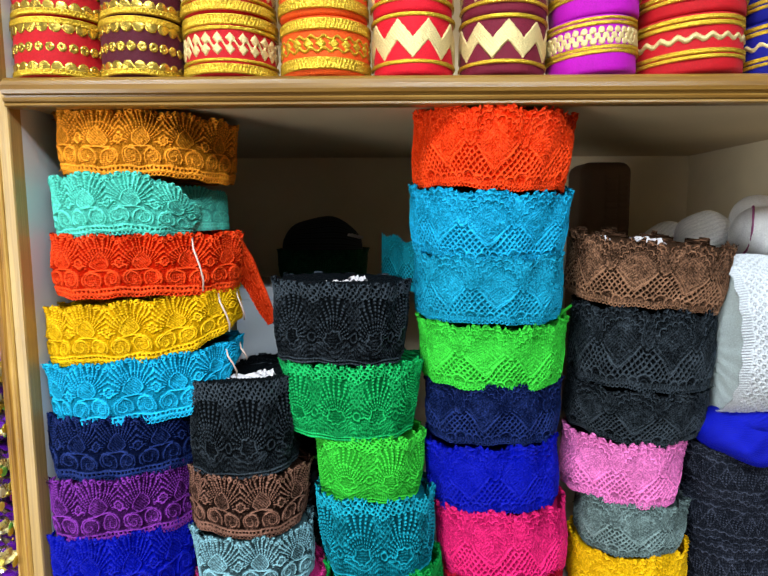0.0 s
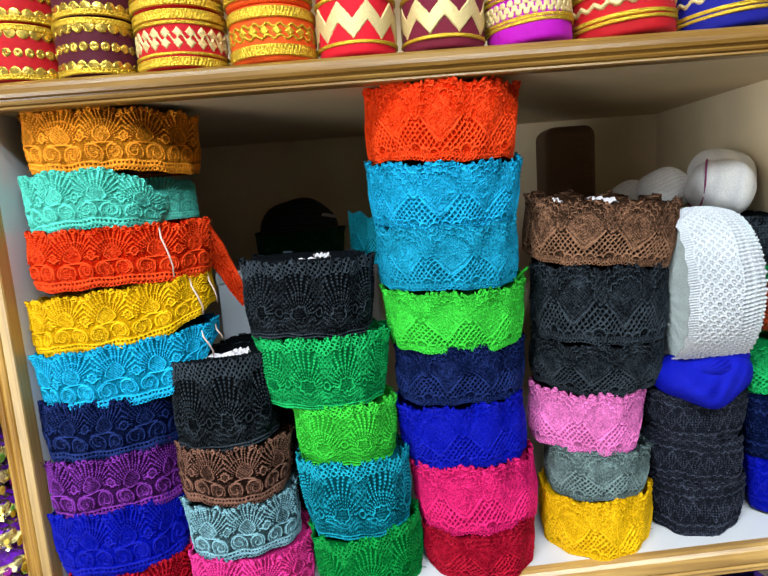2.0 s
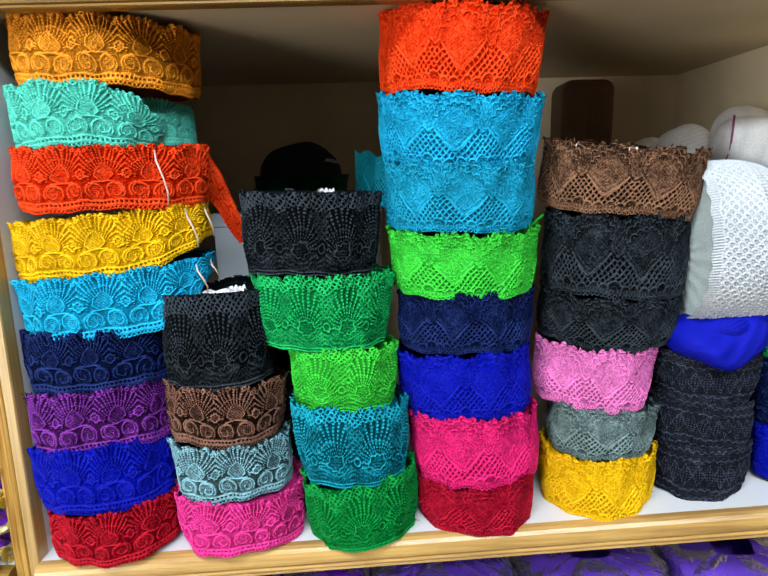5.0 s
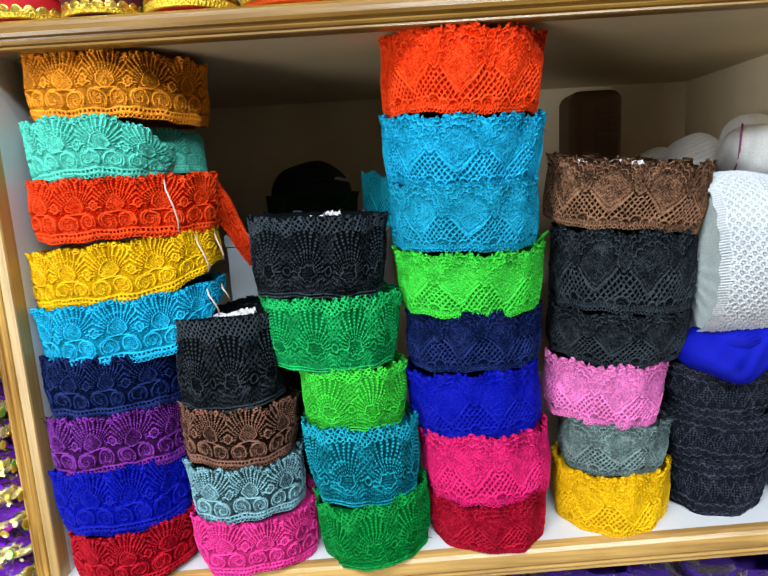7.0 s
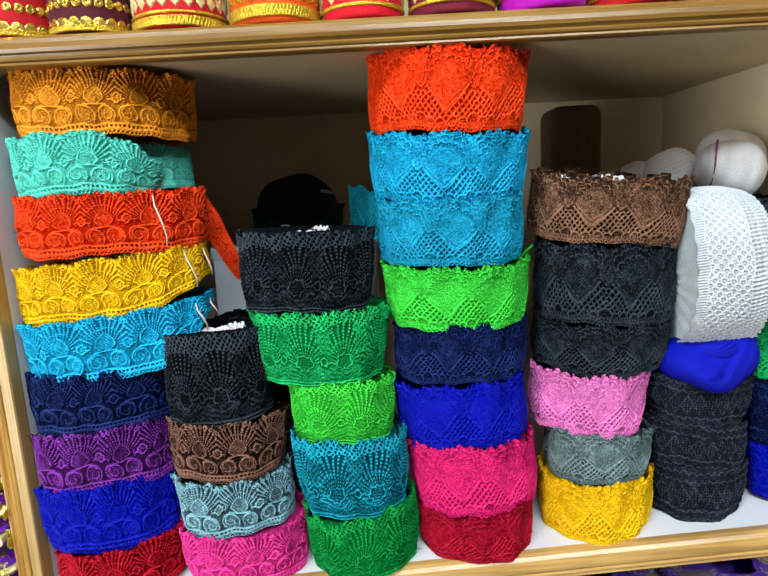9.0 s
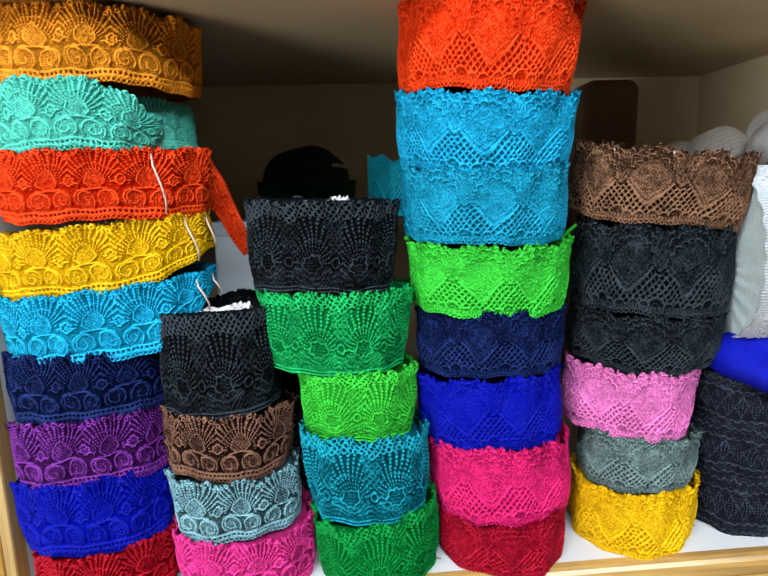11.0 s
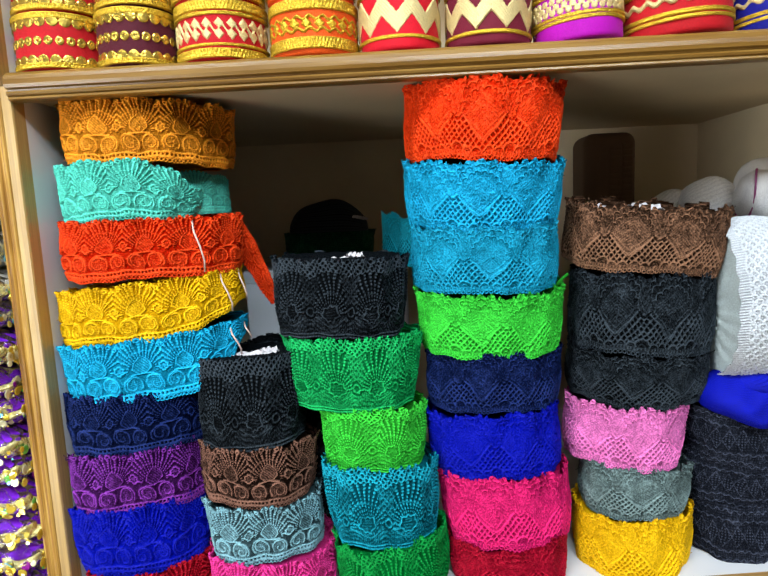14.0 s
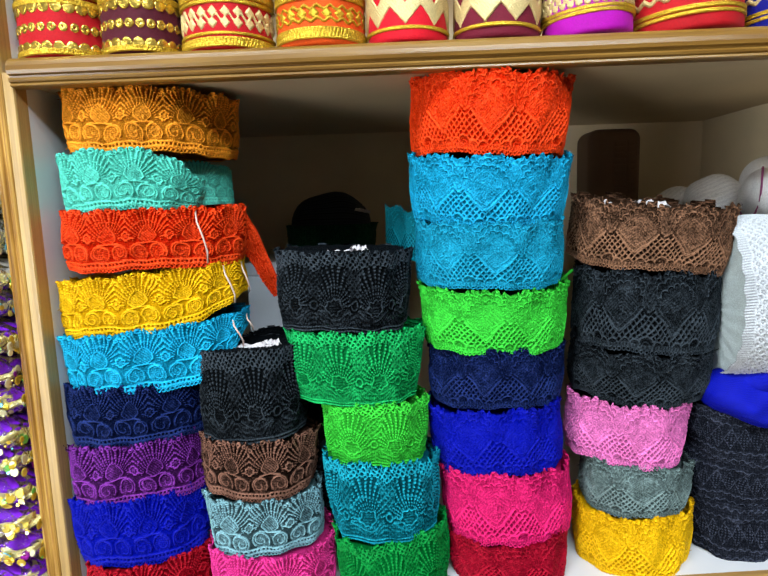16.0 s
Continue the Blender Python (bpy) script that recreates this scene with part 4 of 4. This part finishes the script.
blue_hank = thing("yarn_hank", "royal blue folded yarn hank sagging to a point", "yarn", pose(0.376, 0.466, 1.146))
lobe("yarn_loop", blue_hank, LACE["royal"], (0.0, 0.0, 0.0), (0.048, 0.040, 0.023), (0, -8, 8), 70, 3.0, 0.0013, 0.014)
lobe("yarn_fold", blue_hank, LACE["royal"], (0.012, 0.006, 0.014), (0.038, 0.032, 0.013), (0, -12, 20), 60, 2.0, 0.0013)

# things at the back
bolt = thing("ribbon_bolt", "tall dark brown ribbed ribbon bolt against the back", "ribbon bolt", pose(0.350, 0.800, 0.972))
part("wound_ribbon", box_bm(-0.046, 0.0285, -0.04, 0.04, 0.0, 0.462, 0.016, None, 6), BROWN_RIBBON, bolt)
ribs = bmesh.new()
for k in range(53):
    z = 0.006 + 0.0083 * k
    for x0, x1 in ((-0.012, 0.0045), (0.0065, 0.0205)):
        box_bm(x0, x1, -0.0411, -0.036, z, z + 0.0068, 0.0008, ribs, 1)
part("end_ribbon", ribs, BROWN_RIBBON, bolt, "ribbed ribbon turns")
card_box = thing("box", "plain white card box standing at the shelf's back", "box", pose(-0.080, 0.800, 0.955))
part("body", box_bm(-0.115, 0.120, -0.075, 0.075, 0.0, 0.285, 0.002), WHITE_PLASTIC, card_box)
part("lid", box_bm(-0.117, 0.122, -0.077, 0.077, 0.285, 0.304, 0.002), WHITE_PLASTIC, card_box)
lace_roll("bottle", "dark bottle green ribbon roll on a white box", "knit", -0.076, 0.800, 1.259, 0.050, 0.066, 0.056, power=3, step=0.0015, core=0.98)
dome = thing("ribbon_roll", "black domed ribbon roll on a green one", "ribbon roll", pose(-0.078, 0.800, 1.306))
lobe("wound_ribbon", dome, LACE["black"], (0, 0, 0.002), (0.061, 0.040, 0.047), (0, 0, 0), 60, 0.0, 0.0001)
paper_tag(dome, 0.052, -0.034, 0.022, 0.010, 0.022, 80)

# ---------------------------------------------------------------- gilded trim rolls on the upper board


def wrap(name, parent, r, h, material, field, lift, step=0.0006, keep_below=0.06, label=""):
    """Raised needlework on a roll of radius r: field(s mm, z 0..1) gives its height, 0..1."""
    ang = np.arange(-1.75, 1.75, step / r)
    rows = int(h / step)
    v = np.linspace(0, 1, rows)[:, None]
    s = ang[None, :] * r * 1000
    f = np.clip(field(s, v + 0 * s), 0, 1)
    f = np.where(f > 0, np.clip(f + grit.normal(0, 0.11, f.shape), 0.1, 1), 0)
    rad = r + 0.0004 + lift * f - 0.0009 * (f < keep_below)
    p = np.stack([rad * np.sin(ang)[None, :], -rad * np.cos(ang)[None, :], v * h + 0 * s], axis=-1)
    sheet_mesh(name, p, rows, len(ang), False, material, parent, keep=f > keep_below, label=label)


def strip(z0, z1, twist=1.6):
    """A braid of looped metal thread between two heights."""
    def f(s, v):
        u = (v - z0) / (z1 - z0)
        cell = 5.2 / twist
        loops = np.zeros_like(s + v)
        for off in (0.0, 0.5):
            x = fold(s + off * cell + 0.4 * np.sin(s * 0.31), cell) / cell
            loops = np.maximum(loops, line(np.hypot(x * 1.5, u - 0.34 - 0.64 * off) - 0.42, 0.17))
        rim = np.maximum(line(u - 0.05, 0.10), line(u - 0.95, 0.10)) * (0.7 + 0.3 * np.sin(s * 3.3))
        return np.where((u > 0) & (u < 1), np.maximum(0.22, np.maximum(loops, rim)), 0)
    return f


def discs(z, r, period, hole=0.0, hmm=50.0, shift=0.0):
    def f(s, v):
        x = (s + shift + period / 2) % period - period / 2
        d = np.hypot(x, (v - z) * hmm)
        return np.where((d < r) & (d > hole), 0.75 + 0.25 * np.cos(d / r * 1.5), 0)
    return f


def diamonds(z, w, tall, period, hmm=50.0):
    def f(s, v):
        x = (s + period / 2) % period - period / 2
        d = np.abs(x) / w + np.abs(v - z) * hmm / tall
        return np.clip((1 - d) * 3, 0, 1)
    return f


def zigzag(z, amp, width, period):
    def f(s, v):
        t = np.abs((s / period) % 1 - 0.5) * 4 - 1
        d = np.abs(v - z - amp * t)
        return np.where(d < width, 0.75 + 0.25 * np.sin(s * 2.2 + v * 90), 0)
    return f


def wave(z, amp, width, period):
    def f(s, v):
        return np.clip(1.5 - np.abs(v - z - amp * np.sin(2 * np.pi * s / period)) / width, 0, 1)
    return f


def join(*fields):
    return lambda s, v: np.maximum.reduce([g(s, v) for g in fields])


def fabric(name, rgb):
    c = lin(*rgb)
    return thread_material(name, c, scaled(c, 0.8), 0.65, 0.03, 1500)


CLOTH = {k: fabric(k + "_ribbon", c) for k, c in {"red": (176, 8, 22), "maroon": (74, 6, 28), "orange": (214, 76, 6), "rosered": (200, 6, 32), "wine": (104, 12, 38), "magenta": (170, 0, 164), "blue": (8, 12, 126)}.items()}
disc_set = [("gold_braid", GOLD, join(strip(0.03, 0.13), strip(0.89, 0.99)), 0.0014), ("foil_trim", GOLD_FOIL, join(discs(0.16, 5.0, 10.4), discs(0.50, 3.9, 9.2, 0.7), discs(0.84, 5.0, 10.4)), 0.0007)]
diamond_set = [("gold_braid", GOLD, join(strip(0.04, 0.20), strip(0.23, 0.28, 2.4), strip(0.74, 0.79, 2.4), strip(0.82, 0.98)), 0.0016), ("gold_motif", CREAM_ZARI, join(diamonds(0.42, 4.6, 5.0, 11.0), diamonds(0.60, 4.6, 5.0, 11.0), wave(0.51, 0.06, 0.022, 11.0)), 0.0009)]
orange_set = [("gold_braid", GOLD, join(strip(0.10, 0.30), strip(0.76, 0.95)), 0.0014), ("gold_motif", GOLD, join(diamonds(0.52, 4.8, 4.6, 11.5), wave(0.42, 0.03, 0.015, 11.5), wave(0.62, 0.03, 0.015, 11.5)), 0.0008)]
chevron_set = [("pale_chevron", CREAM_ZARI, zigzag(0.58, 0.15, 0.17, 27.0), 0.0009), ("gold_braid", GOLD, join(strip(0.18, 0.24, 2.4), strip(0.93, 0.99, 2.4)), 0.0012)]
leaf_set = [("gold_braid", GOLD, join(strip(0.32, 0.38, 2.4), strip(0.40, 0.46, 2.4), strip(0.82, 0.88, 2.4), strip(0.90, 0.96, 2.4)), 0.0012), ("gold_motif", CREAM_ZARI, join(discs(0.53, 3.0, 7.2), discs(0.62, 3.0, 7.2, 0.0, 50.0, 3.6), discs(0.72, 3.0, 7.2)), 0.0008)]
wave_set = [("gold_braid", GOLD, join(strip(0.22, 0.29, 2.4), strip(0.31, 0.38, 2.4), strip(0.78, 0.85, 2.4), strip(0.87, 0.94, 2.4)), 0.0012), ("pale_wave", CREAM_ZARI, wave(0.58, 0.035, 0.03, 14.0), 0.001)]


def trim_roll(cloth, label, x, r, h, needlework, ry=0.0):
    made = None
    for tier in range(2):
        turn = rolls.uniform(-40, 40)
        base = thing("trim_roll", label, "ribbon roll", pose(x + tier * rolls.uniform(-0.003, 0.003), 0.426 + r + 0.002 * tier, UP_TOP + 0.0015 + tier * (h + 0.001) + 0.5 * r * abs(math.sin(radians(ry))), 0, ry, turn * 0), "gilded trim rolls")
        ang = np.linspace(0, 2 * np.pi, 96, endpoint=False)
        prof = [(0.25, 0.002), (0.93, 0.0), (0.985, 0.0012), (1.0, 0.004), (1.006, h * 0.3), (1.006, h * 0.7), (1.0, h - 0.004), (0.985, h - 0.001), (0.93, h), (0.86, h - 0.0012), (0.8, h), (0.7, h - 0.001), (0.55, h), (0.25, h - 0.002)]
        wob = 1 + 0.012 * np.sin(2 * ang + x * 40) + 0.008 * np.sin(5 * ang)
        p = np.stack([np.stack([r * q * np.sin(ang) * wob, -r * q * np.cos(ang) * wob, np.full_like(ang, z)], axis=-1) for q, z in prof])
        sheet_mesh("ribbon", p, len(prof), len(ang), True, CLOTH[cloth], base, relief_tone=np.full(p.shape[:2], 0.8))
        for name, material, field, lift in needlework:
            wrap(name, base, r * 1.012, h, material, lambda s, v, f=field, o=turn: f(s + o, v), lift)
        made = base
    return made


trim_roll("red", "red ribbon roll covered with gold foil discs", -0.279, 0.0400, 0.050, disc_set)
trim_roll("maroon", "maroon ribbon roll covered with gold foil discs", -0.203, 0.0348, 0.050, disc_set)
trim_roll("red", "red ribbon roll with gold diamonds and braided edges", -0.1235, 0.0408, 0.052, diamond_set)
trim_roll("orange", "orange ribbon roll with gold bands and diamonds", -0.036, 0.0397, 0.050, orange_set)
trim_roll("rosered", "bright red ribbon roll with a pale gold chevron", 0.0445, 0.0365, 0.052, chevron_set)
trim_roll("wine", "wine red ribbon roll with a pale gold chevron", 0.126, 0.0380, 0.050, chevron_set, 1.0)
trim_roll("magenta", "magenta ribbon roll with gold braid and leaf row", 0.2095, 0.0398, 0.048, leaf_set, -4.0)
trim_roll("red", "red ribbon roll with gold braids and wavy line", 0.3005, 0.0475, 0.050, wave_set, -3.0)
trim_roll("blue", "blue ribbon roll with gold braids and wavy line", 0.4000, 0.0480, 0.050, wave_set, -4.0)

# ---------------------------------------------------------------- packets in the neighbouring bay and below
PURPLE = fabric("purple_satin", (108, 16, 186))
NIGHT = fabric("violet_satin", (98, 58, 186))
PACK_BLUE = fabric("blue_satin", (10, 22, 130))
PALE = fabric("pale_net", (206, 204, 200))
PALE_GOLD = gold_material("pale_gold_tissue", lin(236, 220, 150), 0.35, 420.0, 0.3, 1.0)
packs = random.Random(21)


def pillow(name, parent, w, d, h, material, sx=1.0, crumple=0.002, seed=0.0, label="", lift=0.0):
    n, m = 64, 22
    u = np.linspace(0, 2 * np.pi, n, endpoint=False)[None, :]
    v = np.linspace(0.03, np.pi - 0.03, m)[:, None]
    c, s = np.cos(u), np.sin(u)
    sq = lambda q, e: np.sign(q) * np.abs(q) ** e
    x = w * sq(c, 0.45) * np.sin(v) ** 0.35
    y = d * sq(s, 0.45) * np.sin(v) ** 0.35
    z = h * np.sign(np.cos(v)) * np.abs(np.cos(v)) ** 0.8 + 0 * u
    dent = crumple * (np.sin(9 * u + 4 * v + seed) + np.sin(17 * u - 6 * v + 2 * seed) * 0.6 + np.sin(5 * v + 3 * u + seed))
    p = np.stack([x + dent * c, y + dent * s, z + dent * 0.8 + lift], axis=-1)
    return sheet_mesh(name, p, m, n, True, material, parent, relief_tone=np.full(p.shape[:2], 0.8), label=label)


def packet(x, y, z, w, d, h, cloth, label, group, glitter=70, tilt=0.0, border=True):
    """A clear bag with folded cloth, a gilded border along its front and sewn-on spangles."""
    ob = thing("packet", label, "packet", pose(x, y, z + h, 0, tilt, packs.uniform(-3, 3)), group)
    seed = packs.uniform(0, 30)
    pillow("cloth_or_shade", ob, w * 0.95, d * 0.95, h * 0.72, cloth, seed=seed, crumple=0.001, lift=h * 0.30)
    if border:
        pillow("gilded_border", ob, w * 0.99, d * 0.99, h * 0.74, PALE_GOLD, seed=seed + 2, crumple=0.003, lift=-h * 0.26)
    bm = bmesh.new()
    for k in range(glitter):
        px = packs.uniform(-0.95, 0.95) * w
        side = packs.random() < 0.7
        pz = packs.uniform(-0.85, 0.30) * h
        r = packs.choice((0.0014, 0.0022, 0.0034, 0.0048))
        face = pose(px, -d * (1.03 if abs(px) < 0.8 * w else 0.97), pz, 90 + packs.uniform(-40, 40), packs.uniform(-30, 30), 0) if side else pose(w * 1.03, packs.uniform(-0.9, 0.3) * d, pz, 90, packs.uniform(-30, 30), 90)
        bmesh.ops.create_cone(bm, cap_ends=True, segments=8, radius1=r, radius2=r * 0.8, depth=0.0007, matrix=face)
    part("spangle_trim", bm, SEQUINS, ob, "gold, pearl and coloured spangles")
    sleeve = pillow("plastic_sleeve", ob, w * 1.05, d * 1.05, h * 1.02, FILM, seed=seed + 1, crumple=0.0022)
    sleeve.visible_shadow = False
    return ob


pile = "bagged trims in the neighbouring bay"
z = 0.932
for k in range(14):
    hh = 0.0135 if k < 12 else 0.018
    cloth = PURPLE if k < 11 else PALE
    packet(-0.400 + packs.uniform(-0.006, 0.006) - (0.006 if k > 9 else 0), 0.468 + packs.uniform(-0.004, 0.004), z, 0.062, 0.058, hh, cloth,
           "clear packet of purple cloth with gold spangled border" if k < 11 else "clear packet of pale net with silver spangles", pile, 90, packs.uniform(-4, 4))
    z += 2 * hh + 0.0035
blue_pack = "bagged trims above the neighbouring bay"
packet(-0.400, 0.470, UP_TOP - 0.010, 0.062, 0.055, 0.016, PACK_BLUE, "clear packet of blue cloth with silver spangles", blue_pack, 60)
packet(-0.404, 0.472, UP_TOP + 0.024, 0.062, 0.055, 0.018, PACK_BLUE, "clear packet of blue cloth with silver spangles", blue_pack, 60)
below = "bagged trims under the lace shelf"
for k in range(5):
    for tier in range(4):
        packet(-0.225 + 0.165 * k, 0.500, 0.7 + 0.046 * tier + 0.0015, 0.079, 0.070, 0.022, NIGHT if k > 1 else PURPLE, "clear packet of violet cloth with gold spangles", below, 60 if tier > 1 else 12, 0.0, False)
# black mass added where the bay is only in deep shade
shade_mass = thing("shade_block", "black mass added as deep shade in the neighbouring bay", "cloth", pose(-0.44, 0.70, 0.932 + 0.25))
pillow("cloth_or_shade", shade_mass, 0.100, 0.150, 0.250, LACE["black"], crumple=0.004)
